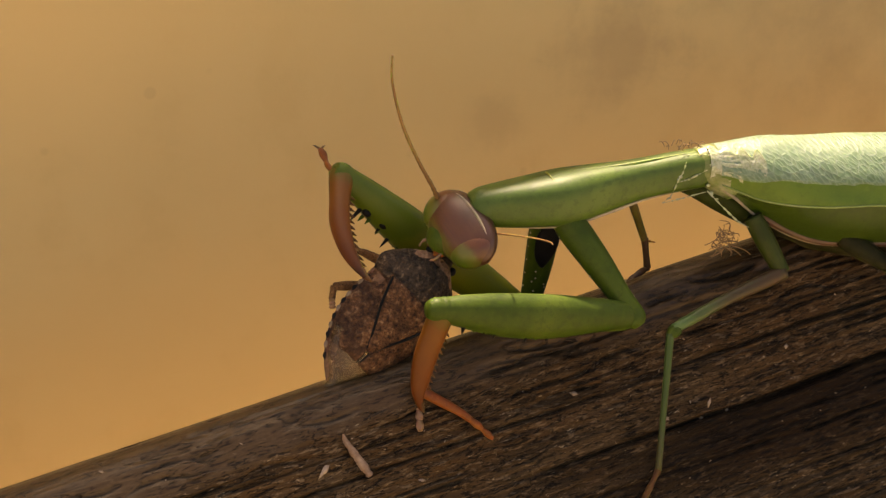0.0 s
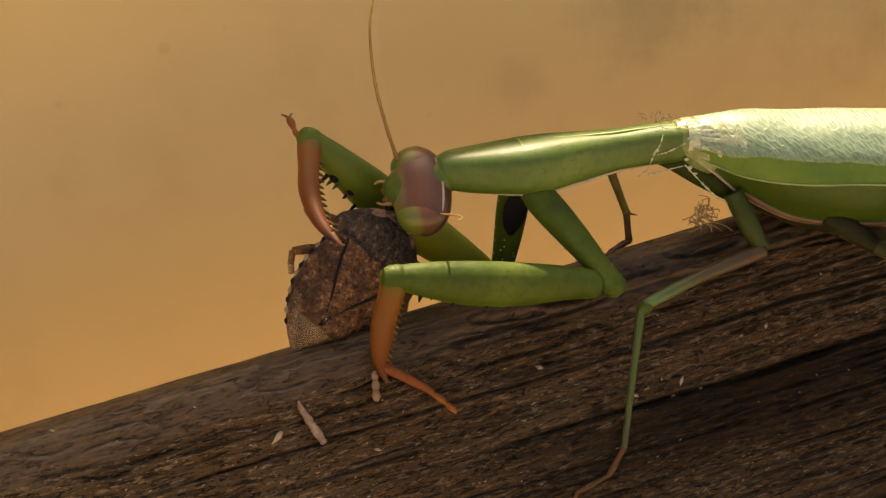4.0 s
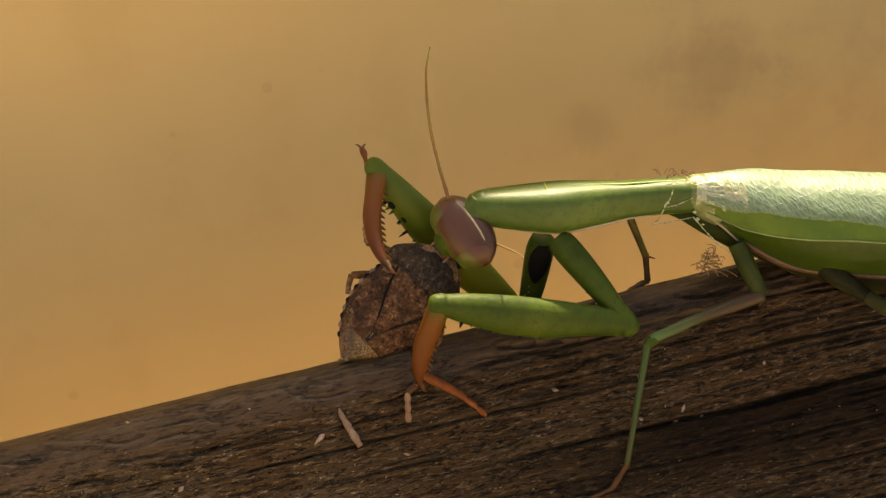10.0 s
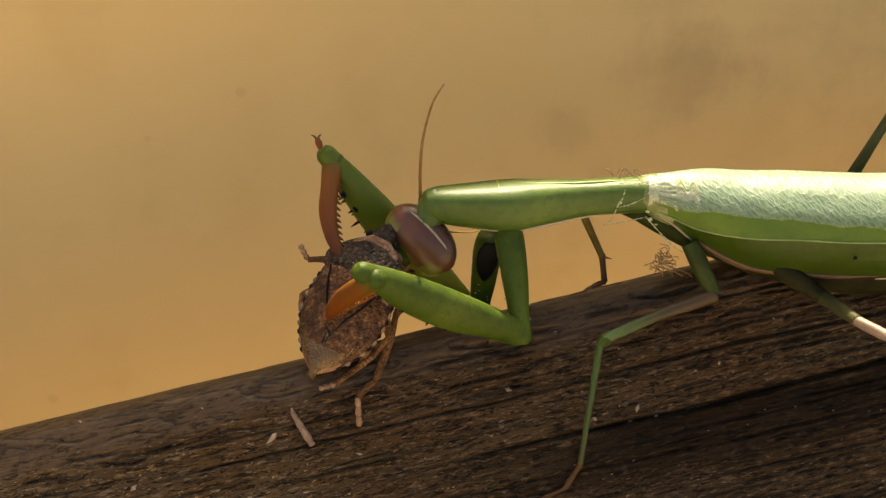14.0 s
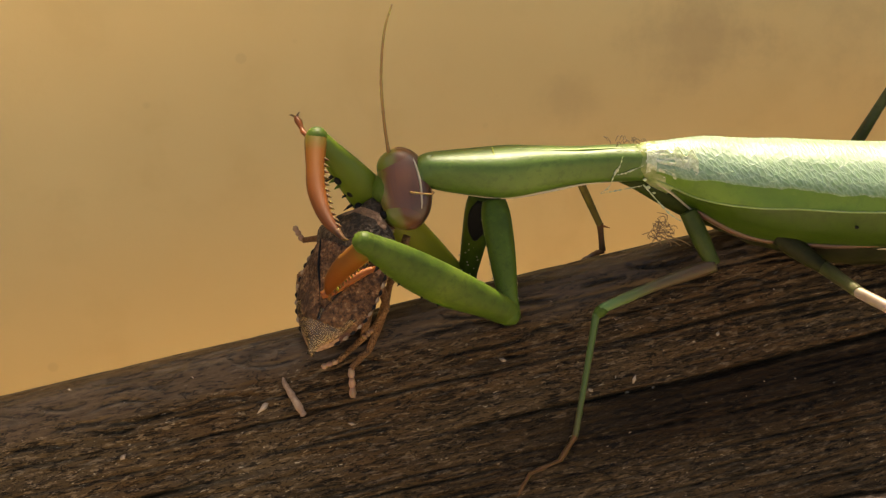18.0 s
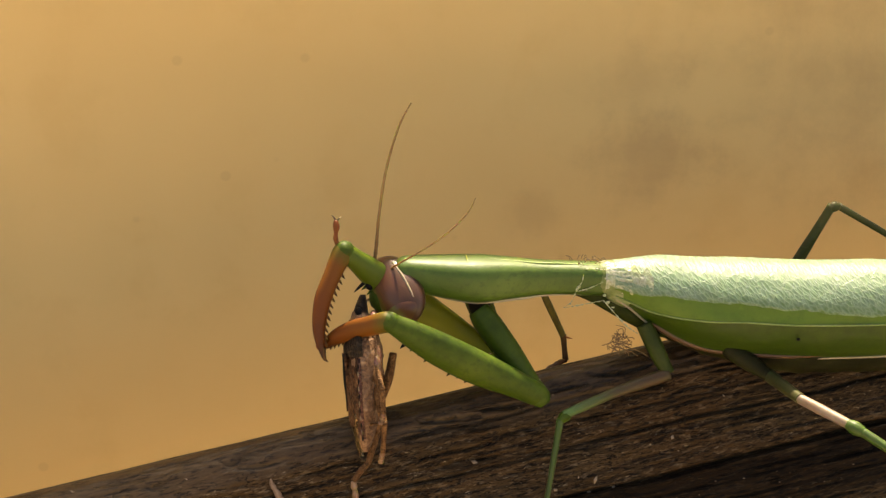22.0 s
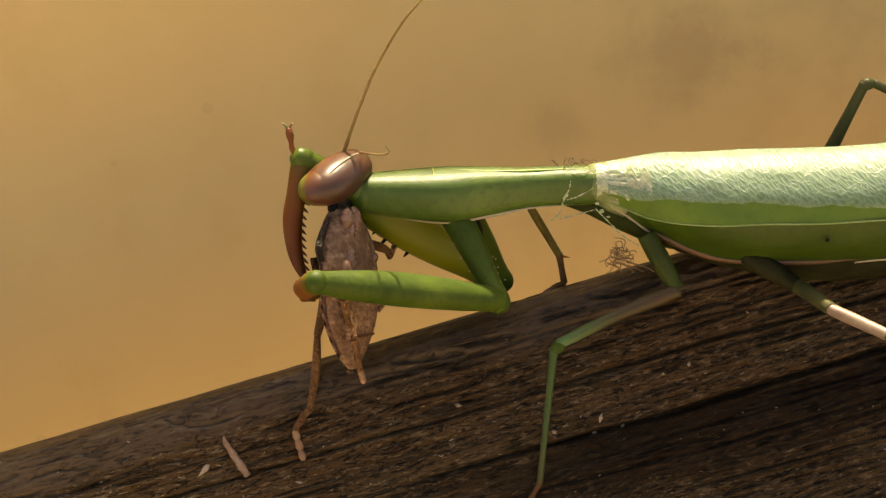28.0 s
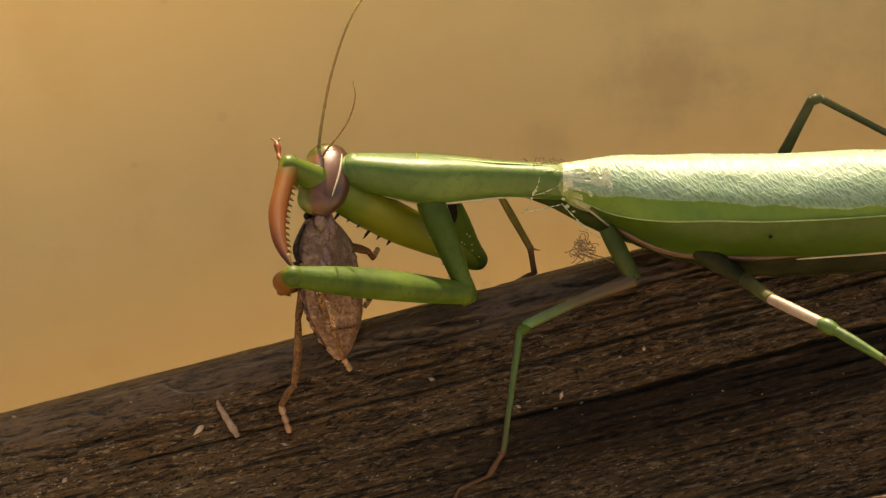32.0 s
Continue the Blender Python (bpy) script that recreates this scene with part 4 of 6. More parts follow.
def silk():
    """Pale strands round the wing root."""
    rnd = random.Random(5)
    strands = ([(2.06, -2.95, 1.94), (2.04, -2.955, 1.85), (1.99, -2.96, 1.76), (1.945, -2.945, 1.62), (1.86, -2.94, 1.545)],
               [(1.99, -2.96, 1.747), (2.12, -2.962, 1.785), (2.265, -2.975, 1.86)],
               [(1.864, -2.94, 1.545), (2.02, -2.96, 1.584), (2.27, -2.98, 1.648)],
               [(2.28, -2.98, 1.66), (2.42, -3.06, 1.52), (2.55, -3.12, 1.40), (2.66, -3.16, 1.34)],
               [(2.06, -2.90, 1.985), (2.2, -2.92, 1.995), (2.33, -2.93, 1.98)])
    for pts in strands:
        world_part("silk_strand", tube(pts, [0.003] + [0.0055] * (len(pts) - 2) + [0.003], 6, 24, wobble=1.2), SILK, mantis, "pale crumpled silk strand")
    for x, z, r in ((2.014, 1.797, 0.03), (1.995, 1.775, 0.022), (2.10, 1.77, 0.018), (1.93, 1.60, 0.018), (2.30, 1.70, 0.03), (2.34, 1.62, 0.034), (2.40, 1.56, 0.028), (2.31, 1.90, 0.03)):
        world_part("silk_bead", ball(x, -2.955, z, r * 0.7, 0.012, r * rnd.uniform(0.3, 0.6), n=10), SILK, mantis)
    for k in range(22):
        a = Vector((2.10 + rnd.uniform(-0.16, 0.25), -2.78 + rnd.uniform(-0.1, 0.1), 2.02 + rnd.uniform(-0.02, 0.02)))
        b = a + Vector((rnd.uniform(-0.09, 0.09), rnd.uniform(-0.03, 0.03), rnd.uniform(-0.02, 0.05)))
        world_part("silk_crumb", tube([a, a.lerp(b, 0.5) + Vector((0, 0, 0.025)), b], [0.002, 0.004, 0.002], 5, 8), FIBRE, mantis)


silk()

# ---- the bug that it eats ----
bug = thing("stink_bug", "mottled brown shield bug held and half eaten by the mantis", "bug", ROOT)


def half_width(x):
    return float(spline([(0.05,), (0.24,), (0.36,), (0.43,), (0.455,), (0.45,), (0.43,), (0.47,), (0.34,), (0.16,)], min(max(x / 1.5, 0), 1))[0])


def shell_plate(x0, x1, top, deep, y0=-1.0, y1=1.0, n=14, steps=16, up=0.0):
    """A curved plate of the back between x0 and x1 and between the side shares y0 and y1."""
    outer, inner = [], []
    for s in range(steps + 1):
        x = x0 + (x1 - x0) * s / steps
        w = half_width(x)
        ys = [y0 + (y1 - y0) * i / n for i in range(n + 1)]
        arch = lambda y: top * (1 - abs(y) ** 2.2) * min(1, 0.35 + 1.3 * max(0.0, min(x + 0.05, 1.55 - x)) ** 0.8) + up
        outer.append([Vector((x, y * w, arch(y))) * CM for y in ys])
        inner.append([Vector((x, y * w * 0.97, arch(y) - deep)) * CM for y in reversed(ys)])
    return rings(bmesh.new(), [a + b for a, b in zip(outer, inner)])


bug_body = part("abdomen", loft([(0.0, 0, 0, 0.05, 0.03), (0.15, 0, -0.01, 0.22, 0.09), (0.45, 0, -0.03, 0.40, 0.15), (0.8, 0, -0.04, 0.43, 0.18), (1.1, 0, -0.04, 0.41, 0.18), (1.35, 0, -0.02, 0.3, 0.14), (1.5, 0, 0, 0.12, 0.08)], 26, 30), BELLY, bug, "pale brown belly")
part("back", shell_plate(0.03, 1.0, 0.145, 0.03), BACK_RED, bug_body, "reddish mottled back under the wings")
part("pronotum", shell_plate(1.02, 1.42, 0.19, 0.05), SHELL_GREY, bug_body, "dark grey speckled shoulder plate")
part("forewing", shell_plate(0.28, 1.04, 0.165, 0.02, 0.06, 0.97), SHELL, bug_body, "leathery brown forewing")
part("forewing", shell_plate(0.28, 1.04, 0.165, 0.02, -0.97, -0.06), SHELL, bug_body, "leathery brown forewing")
part("membrane", shell_plate(-0.06, 0.42, 0.15, 0.008, -0.85, 0.9, up=0.008), MEMBRANE, bug_body, "tan see-through wing membrane")


def scutellum():
    loops = []
    for s in range(15):
        x = 1.06 - 0.62 * s / 14
        w = 0.30 * (1 - s / 14) ** 0.8 + 0.035
        loops.append([Vector((x, w * math.cos(a), 0.155 + 0.045 * math.sin(a) - 0.015 * s / 14)) * CM for a in np.linspace(0, 2 * math.pi, 18, endpoint=False)])
    return rings(bmesh.new(), loops)


part("scutellum", scutellum(), SHELL, bug_body, "mottled brown triangular plate")
for s in (1, -1):
    part("seam", tube([(1.05, 0.31 * s, 0.165), (0.8, 0.22 * s, 0.172), (0.6, 0.11 * s, 0.165), (0.45, 0.04 * s, 0.155), (0.3, 0.01 * s, 0.15)], [0.012, 0.014, 0.013, 0.012, 0.008], 6, 20), BLACK, bug_body, "dark seam between the plates")
part("head", loft([(1.38, 0, 0.0, 0.17, 0.09), (1.5, 0, -0.01, 0.13, 0.08), (1.62, 0, -0.03, 0.09, 0.05), (1.68, 0, -0.04, 0.04, 0.03)], 16, 12), SHELL_GREY, bug_body)
for s in (1, -1):
    part("eye", ball(1.5, 0.15 * s, 0.0, 0.045, 0.04, 0.04, n=12), BLACK, bug_body)
for s in (1, -1):
    for k in range(11):
        x = 0.16 + 0.075 * k
        w = half_width(x)
        part("edge_band", ball(x, s * (w - 0.03), 0.004, 0.038, 0.044, 0.011, n=12), PALE_BAND if k % 2 else BLACK, bug_body, "pale edge band" if k % 2 else "black edge band")
rnd = random.Random(8)
for k in range(14):
    part("flesh", ball(1.0 + rnd.uniform(-0.25, 0.4), rnd.uniform(-0.28, 0.3), -0.13 - rnd.uniform(0, 0.06), rnd.uniform(0.05, 0.15), rnd.uniform(0.05, 0.11), rnd.uniform(0.04, 0.07), n=16), FLESH, bug_body, "moist pale flesh")
for k in range(4):
    part("belly_ring", tube([(0.3 + 0.18 * k, y * half_width(0.3 + 0.18 * k) * 0.9, -0.05 - 0.135 * math.sqrt(1 - y * y) * (0.8 + 0.08 * k)) for y in np.linspace(-0.95, 0.95, 11)], [0.012] * 11, 6, 24), BUG_LEG, bug_body)


def bug_leg(points, foot=True):
    pts = [Vector(p) for p in points]
    leg = part("leg", tube([pts[0], pts[0].lerp(pts[1], 0.5), pts[1]], [0.035, 0.045, 0.035], 10, 12), BUG_LEG, bug_body, "brown jointed leg")
    me = tube([pts[1], pts[1].lerp(pts[2], 0.5), pts[2]], [0.034, 0.03, 0.03], 10, 12)
    part("shin", me, BUG_LEG, bug_body)
    if foot:
        for k in range(3):
            a, b = pts[2].lerp(pts[3], k / 3), pts[2].lerp(pts[3], (k + 1) / 3)
            part("foot_joint", tube([a, a.lerp(b, 0.6), b], [0.022, 0.032, 0.02], 8, 8), PALE_FOOT, bug_body)
    return leg


bug_leg([(1.15, 0.30, -0.12), (1.07, 0.54, -0.16), (1.0, 0.66, -0.12), (1.1, 0.80, -0.1)])
bug_leg([(0.85, 0.35, -0.15), (0.66, 0.54, -0.14), (0.56, 0.49, -0.1), (0.5, 0.44, -0.06)])
bug_leg([(0.7, -0.3, -0.16), (0.3, -0.34, -0.24), (0.0, -0.2, -0.2), (-0.12, -0.08, -0.16)])
bug_leg([(0.9, -0.3, -0.16), (0.66, -0.46, -0.24), (0.42, -0.40, -0.24), (0.3, -0.36, -0.2)])
# the leg that dangles to the rail
hanging_leg = part("hanging_leg", tube([(0, 0, 0), (0.35, 0.02, 0), (0.72, 0.0, 0)], [0.03, 0.045, 0.03], 10, 16), BUG_LEG, bug, "dangling brown leg with a pale foot")
part("thigh", tube([(0.02, 0, 0), (-0.22, 0.03, -0.02), (-0.5, 0.03, -0.06)], [0.036, 0.05, 0.04], 10, 14), BUG_LEG, hanging_leg)
part("shin", tube([(0.71, 0, 0), (0.8, -0.06, 0.02), (0.93, -0.12, 0.02)], [0.03, 0.035, 0.03], 10, 12), BUG_LEG, hanging_leg)
for k in range(3):
    part("foot_joint", tube([(0.93 + 0.09 * k, -0.12 + 0.035 * k, 0.02), (0.98 + 0.09 * k, -0.10 + 0.035 * k, 0.02), (1.02 + 0.09 * k, -0.085 + 0.035 * k, 0.02)], [0.025, 0.036, 0.022], 8, 8), PALE_FOOT, hanging_leg)

# ---- small things on the rail ----
stick = thing("twig", "short pale ridged twig crumb on the weathered rail", "twig", on_rail(-0.16, 0.63, 0.0))
a, b = Vector(on_rail(-0.22, 0.445, 0.03)), Vector(on_rail(-0.10, 0.81, 0.03))
base = Vector(on_rail(-0.16, 0.63, 0.0))
part("stem", tube([a - base, (a * 2 + b) / 3 - base, (a + b * 2) / 3 - base, b - base], [0.022, 0.034, 0.036, 0.03], 10, 30, wobble=0.2), TWIG, stick)
part("tip", tube([a - base, a - base + Vector((-0.01, 0.02, 0.05))], [0.024, 0.008], 8, 4), TWIG, stick)


def splinters():
    """Raised slivers of grain that have lifted from the rail's face."""
    rnd = random.Random(21)
    for k in range(170):
        u, v, l, r = rnd.uniform(-5.5, 8), rnd.uniform(0.1, 3.6), rnd.uniform(0.12, 0.6), rnd.uniform(0.006, 0.013)
        h = float(rail_height(np.array(u), np.array(v)))
        tilt = rnd.uniform(0.0, 0.05)
        pts = [(u, -v + 0.09, h - 0.004), (u + l * 0.5, -v + 0.09 - l * 0.5 * tilt, h + r), (u + l, -v + 0.09 - l * tilt, h - 0.004)]
        part("splinter", tube(pts, [r * 0.3, r, r * 0.3], 5, 6), WOOD, rail)


splinters()


def crumbs():
    """Fine pale chips and dust caught in the grain."""
    rnd = random.Random(3)
    bm = bmesh.new()
    spots = [(3.12, 1.42, 0.035), (3.40, 1.44, 0.025), (1.96, 0.82, 0.03), (3.21, 1.32, 0.03), (4.16, 1.07, 0.025), (2.75, 1.32, 0.025), (-0.46, 0.72, 0.04), (-1.91, 0.88, 0.035), (0.34, 1.09, 0.02), (-2.27, 0.12, 0.016)]
    for n in range(420):
        spots.append((rnd.uniform(-6, 8), rnd.uniform(0.25, 3.8), rnd.uniform(0.003, 0.009)))
    for u, v, r in spots:
        h = float(rail_height(np.array(u), np.array(v)))
        m = RAIL @ Matrix.Translation(Vector((u, -v + 0.09, h + r * 0.3)) * CM) @ Euler((rnd.uniform(-0.4, 0.4), rnd.uniform(-0.4, 0.4), rnd.uniform(-1.2, 1.2))).to_matrix().to_4x4() @ Matrix.Diagonal((r * CM * rnd.uniform(0.8, 3), r * CM * 0.8, r * CM * 0.6, 1))
        corners = [bm.verts.new(m @ Vector(c)) for c in ((1, 0, 0), (-1, 0, 0), (0, 1, 0), (0, -1, 0), (0, 0, 1), (0, 0, -1))]
        for i, j, k in ((0, 2, 4), (2, 1, 4), (1, 3, 4), (3, 0, 4), (2, 0, 5), (1, 2, 5), (3, 1, 5), (0, 3, 5)):
            bm.faces.new((corners[i], corners[j], corners[k]))
    ob = part("wood_dust", bm, DUST, None, "tiny pale chips of wood and dust on the rail")
    return tagged(ob, category="dust", kind="stuff")


crumbs()


def tuft():
    """A tangle of dry fibres that hangs under the mantis."""
    rnd = random.Random(11)
    base = Vector(on_rail(3.9, 0.02, 0.02))
    ob = thing("fibre_tuft", "tangled tuft of dry tan fibres on the rail edge", "fibres", base)
    at = Vector((2.46, -3.02, 1.22)) - base
    for k in range(40):
        p = at + Vector((rnd.uniform(-0.07, 0.1), rnd.uniform(-0.05, 0.05), rnd.uniform(-0.08, 0.05)))
        q = p + Vector((rnd.uniform(-0.14, 0.14), rnd.uniform(-0.06, 0.06), rnd.uniform(-0.16, 0.12)))
        w = p.lerp(q, 0.5) + Vector((rnd.uniform(-0.06, 0.06), rnd.uniform(-0.03, 0.03), rnd.uniform(-0.06, 0.06)))
        part("fibre", tube([p, w, q], [0.003, 0.0045, 0.0025], 5, 10), FIBRE, ob)
    for k in range(5):
        p = at + Vector((rnd.uniform(-0.1, 0.1), 0, -0.1))
        part("fibre", tube([p, p.lerp(Vector((0.1 * k - 0.2, 0.0, 0.02)), 0.5) + Vector((0.04, 0, 0.0)), Vector((0.1 * k - 0.2, 0.0, 0.02))], [0.007, 0.006, 0.005], 5, 10), FIBRE, ob)


tuft()


# ---- movement ----
def motions():
    walk(pronotum, [
        (0.0, limb(2.330, -2.775, 1.820, 0.201, -2.841, 1.591)), (1.0, limb(2.330, -2.775, 1.820, 0.191, -2.848, 1.669)),
        (2.0, limb(2.330, -2.775, 1.820, 0.195, -2.839, 1.739)), (3.0, limb(2.330, -2.775, 1.820, 0.224, -2.847, 1.735)),
        (4.0, limb(2.330, -2.775, 1.820, 0.200, -2.840, 1.638)), (7.0, limb(2.330, -2.775, 1.820, 0.123, -2.865, 1.722)),
        (8.0, limb(2.330, -2.775, 1.820, 0.134, -2.854, 1.691)), (9.0, limb(2.330, -2.775, 1.820, 0.116, -2.854, 1.681)),
        (10.0, limb(2.330, -2.775, 1.820, 0.116, -2.855, 1.707)), (11.0, limb(2.330, -2.775, 1.820, 0.119, -2.854, 1.686)),
        (12.0, limb(2.330, -2.775, 1.820, 0.123, -2.852, 1.691)), (13.0, limb(2.330, -2.775, 1.820, 0.136, -2.852, 1.746)),
        (16.0, limb(2.330, -2.775, 1.820, 0.153, -2.839, 1.707)), (17.0, limb(2.330, -2.775, 1.820, 0.162, -2.834, 1.687)),
        (18.0, limb(2.330, -2.775, 1.820, 0.179, -2.825, 1.748)), (19.0, limb(2.330, -2.775, 1.820, 0.156, -2.826, 1.746)),
        (20.0, limb(2.330, -2.775, 1.820, 0.167, -2.822, 1.763)), (21.0, limb(2.330, -2.775, 1.820, 0.160, -2.825, 1.783)),
        (22.0, limb(2.330, -2.775, 1.820, 0.155, -2.830, 1.920)), (23.0, limb(2.330, -2.775, 1.820, 0.203, -2.835, 2.032)),
        (24.0, limb(2.330, -2.775, 1.820, 0.219, -2.824, 1.966)), (25.0, limb(2.330, -2.775, 1.820, 0.263, -2.802, 1.933)),
        (28.0, limb(2.330, -2.775, 1.820, 0.131, -2.857, 1.910)), (29.0, limb(2.330, -2.775, 1.820, 0.126, -2.859, 1.906)),
        (30.0, limb(2.330, -2.775, 1.820, 0.129, -2.859, 1.897)), (31.0, limb(2.330, -2.775, 1.820, 0.136, -2.859, 1.991)),
        (32.0, limb(2.330, -2.775, 1.820, 0.136, -2.855, 2.050)),
    ])
    walk(neck, [
        (0.0, limb(0.201, -2.841, 1.591, -0.039, -2.894, 1.405)), (1.0, limb(0.191, -2.848, 1.669, -0.111, -2.902, 1.487)),
        (2.0, limb(0.195, -2.839, 1.739, -0.091, -2.891, 1.523)), (3.0, limb(0.224, -2.847, 1.735, -0.115, -2.899, 1.528)),
        (4.0, limb(0.200, -2.840, 1.638, -0.110, -2.894, 1.466)), (7.0, limb(0.123, -2.865, 1.722, -0.052, -2.919, 1.501)),
        (8.0, limb(0.134, -2.854, 1.691, 0.076, -2.903, 1.377)), (9.0, limb(0.116, -2.854, 1.681, -0.004, -2.906, 1.424)),
        (10.0, limb(0.116, -2.855, 1.707, -0.037, -2.909, 1.471)), (11.0, limb(0.119, -2.854, 1.686, -0.057, -2.909, 1.483)),
        (12.0, limb(0.123, -2.852, 1.691, 0.034, -2.903, 1.370)), (13.0, limb(0.136, -2.852, 1.746, 0.008, -2.904, 1.442)),
        (16.0, limb(0.153, -2.839, 1.707, 0.027, -2.889, 1.384)), (17.0, limb(0.162, -2.834, 1.687, -0.049, -2.886, 1.446)),
        (18.0, limb(0.179, -2.825, 1.748, -0.100, -2.877, 1.598)), (19.0, limb(0.156, -2.826, 1.746, -0.069, -2.878, 1.557)),
        (20.0, limb(0.167, -2.822, 1.763, -0.097, -2.874, 1.633)), (21.0, limb(0.160, -2.825, 1.783, -0.082, -2.877, 1.736)),
        (22.0, limb(0.155, -2.830, 1.920, 0.025, -2.879, 1.773)), (23.0, limb(0.203, -2.835, 2.032, -0.039, -2.886, 1.820)),
        (24.0, limb(0.219, -2.824, 1.966, -0.149, -2.876, 1.897)), (25.0, limb(0.263, -2.802, 1.933, -0.119, -2.852, 1.936)),
        (28.0, limb(0.131, -2.857, 1.910, -0.098, -2.914, 2.084)), (29.0, limb(0.126, -2.859, 1.906, -0.151, -2.918, 2.041)),
        (30.0, limb(0.129, -2.859, 1.897, -0.080, -2.916, 2.055)), (31.0, limb(0.136, -2.859, 1.991, -0.011, -2.914, 2.101)),
        (32.0, limb(0.136, -2.855, 2.050, -0.127, -2.912, 1.968)),
    ])
    walk(head, [
        (0.0, limb(-0.155, -2.588, 1.572, 0.081, -3.200, 1.233)), (1.0, limb(-0.094, -2.624, 1.720, -0.127, -3.182, 1.250)),
        (2.0, limb(-0.058, -2.598, 1.727, -0.122, -3.188, 1.314)), (3.0, limb(-0.094, -2.591, 1.715, -0.136, -3.209, 1.335)),
        (4.0, limb(-0.121, -2.630, 1.717, -0.099, -3.159, 1.212)), (7.0, limb(-0.105, -2.717, 1.792, 0.001, -3.121, 1.209)),
        (8.0, limb(-0.138, -2.623, 1.367, 0.294, -3.185, 1.385)), (9.0, limb(-0.188, -2.632, 1.549, 0.184, -3.182, 1.295)),
        (10.0, limb(-0.223, -2.678, 1.662, 0.151, -3.140, 1.277)), (11.0, limb(-0.209, -2.640, 1.652, 0.096, -3.178, 1.309)),
        (12.0, limb(-0.191, -2.633, 1.406, 0.262, -3.174, 1.330)), (13.0, limb(-0.241, -2.695, 1.585, 0.258, -3.115, 1.298)),
        (16.0, limb(-0.209, -2.823, 1.637, 0.266, -2.955, 1.128)), (17.0, limb(-0.249, -2.821, 1.734, 0.152, -2.950, 1.156)),
        (18.0, limb(-0.155, -2.683, 1.864, -0.044, -3.071, 1.327)), (19.0, limb(-0.111, -2.660, 1.800, -0.026, -3.096, 1.309)),
        (20.0, limb(-0.051, -2.665, 1.890, -0.144, -3.085, 1.371)), (21.0, limb(-0.080, -2.645, 1.971, -0.083, -3.110, 1.495)),
        (22.0, limb(-0.119, -2.646, 1.934, 0.174, -3.112, 1.607)), (23.0, limb(-0.228, -2.729, 2.059, 0.151, -3.043, 1.580)),
        (24.0, limb(-0.098, -2.604, 2.090, -0.202, -3.150, 1.699)), (25.0, limb(-0.152, -2.549, 2.095, -0.087, -3.155, 1.770, 15)),
        (28.0, limb(0.109, -2.612, 2.124, -0.308, -3.216, 2.041, 95)), (29.0, limb(-0.036, -2.593, 2.151, -0.269, -3.245, 1.926, 95)),
        (30.0, limb(0.061, -2.603, 2.172, -0.224, -3.231, 1.932, 95)), (31.0, limb(0.203, -2.613, 2.144, -0.228, -3.216, 2.056, 95)),
        (32.0, limb(-0.067, -2.640, 2.192, -0.189, -3.185, 1.742, 15)),
    ])
    walk(antenna_far, [
        (0.0, limb(-0.256, -2.748, 1.701, -0.989, -3.555, 3.274)), (1.0, limb(-0.240, -2.757, 1.759, -0.721, -3.336, 3.518)),
        (2.0, limb(-0.227, -2.746, 1.726, -0.712, -3.384, 3.502)), (3.0, limb(-0.269, -2.753, 1.694, -0.581, -2.829, 3.570)),
        (4.0, limb(-0.277, -2.748, 1.616, -0.714, -3.278, 3.417)), (7.0, limb(-0.261, -2.779, 1.722, -0.419, -2.365, 3.413)),
        (8.0, limb(-0.009, -2.759, 1.558, -0.152, -4.259, 2.534)), (9.0, limb(-0.120, -2.764, 1.740, -0.400, -3.863, 3.173)),
        (10.0, limb(-0.178, -2.767, 1.705, -0.515, -3.102, 3.462)), (11.0, limb(-0.255, -2.769, 1.714, -0.523, -2.812, 3.501)),
        (12.0, limb(0.400, -2.743, 1.619, 0.744, -3.815, 3.014)), (13.0, limb(0.038, -2.756, 1.709, 0.214, -3.558, 3.323)),
        (16.0, limb(-0.032, -2.751, 1.706, -0.144, -3.957, 3.195)), (17.0, limb(-0.165, -2.749, 1.771, -0.307, -3.865, 3.372)),
        (18.0, limb(-0.241, -2.739, 1.769, -0.302, -3.141, 3.635)), (19.0, limb(-0.232, -2.742, 1.775, 0.097, -2.664, 3.526)),
        (20.0, limb(-0.175, -2.736, 1.925, 0.349, -2.617, 3.607)), (21.0, limb(-0.145, -2.738, 2.047, 0.381, -3.130, 3.775)),
        (22.0, limb(-0.189, -2.746, 2.047, 0.101, -2.824, 3.809)), (23.0, limb(-0.113, -2.745, 2.159, 0.300, -3.661, 3.790)),
        (24.0, limb(-0.179, -2.734, 2.173, 0.661, -3.054, 3.775)), (25.0, limb(-0.142, -2.706, 2.277, 0.656, -3.425, 3.869)),
        (28.0, limb(-0.054, -2.766, 2.223, 0.770, -3.048, 3.799)), (29.0, limb(-0.180, -2.772, 2.259, 0.367, -3.357, 3.898)),
        (30.0, limb(-0.169, -2.772, 2.221, 0.175, -3.212, 3.961)), (31.0, limb(-0.013, -2.766, 2.215, 0.987, -2.485, 3.626)),
        (32.0, limb(-0.235, -2.767, 2.092, 0.280, -2.733, 3.796)),
    ])
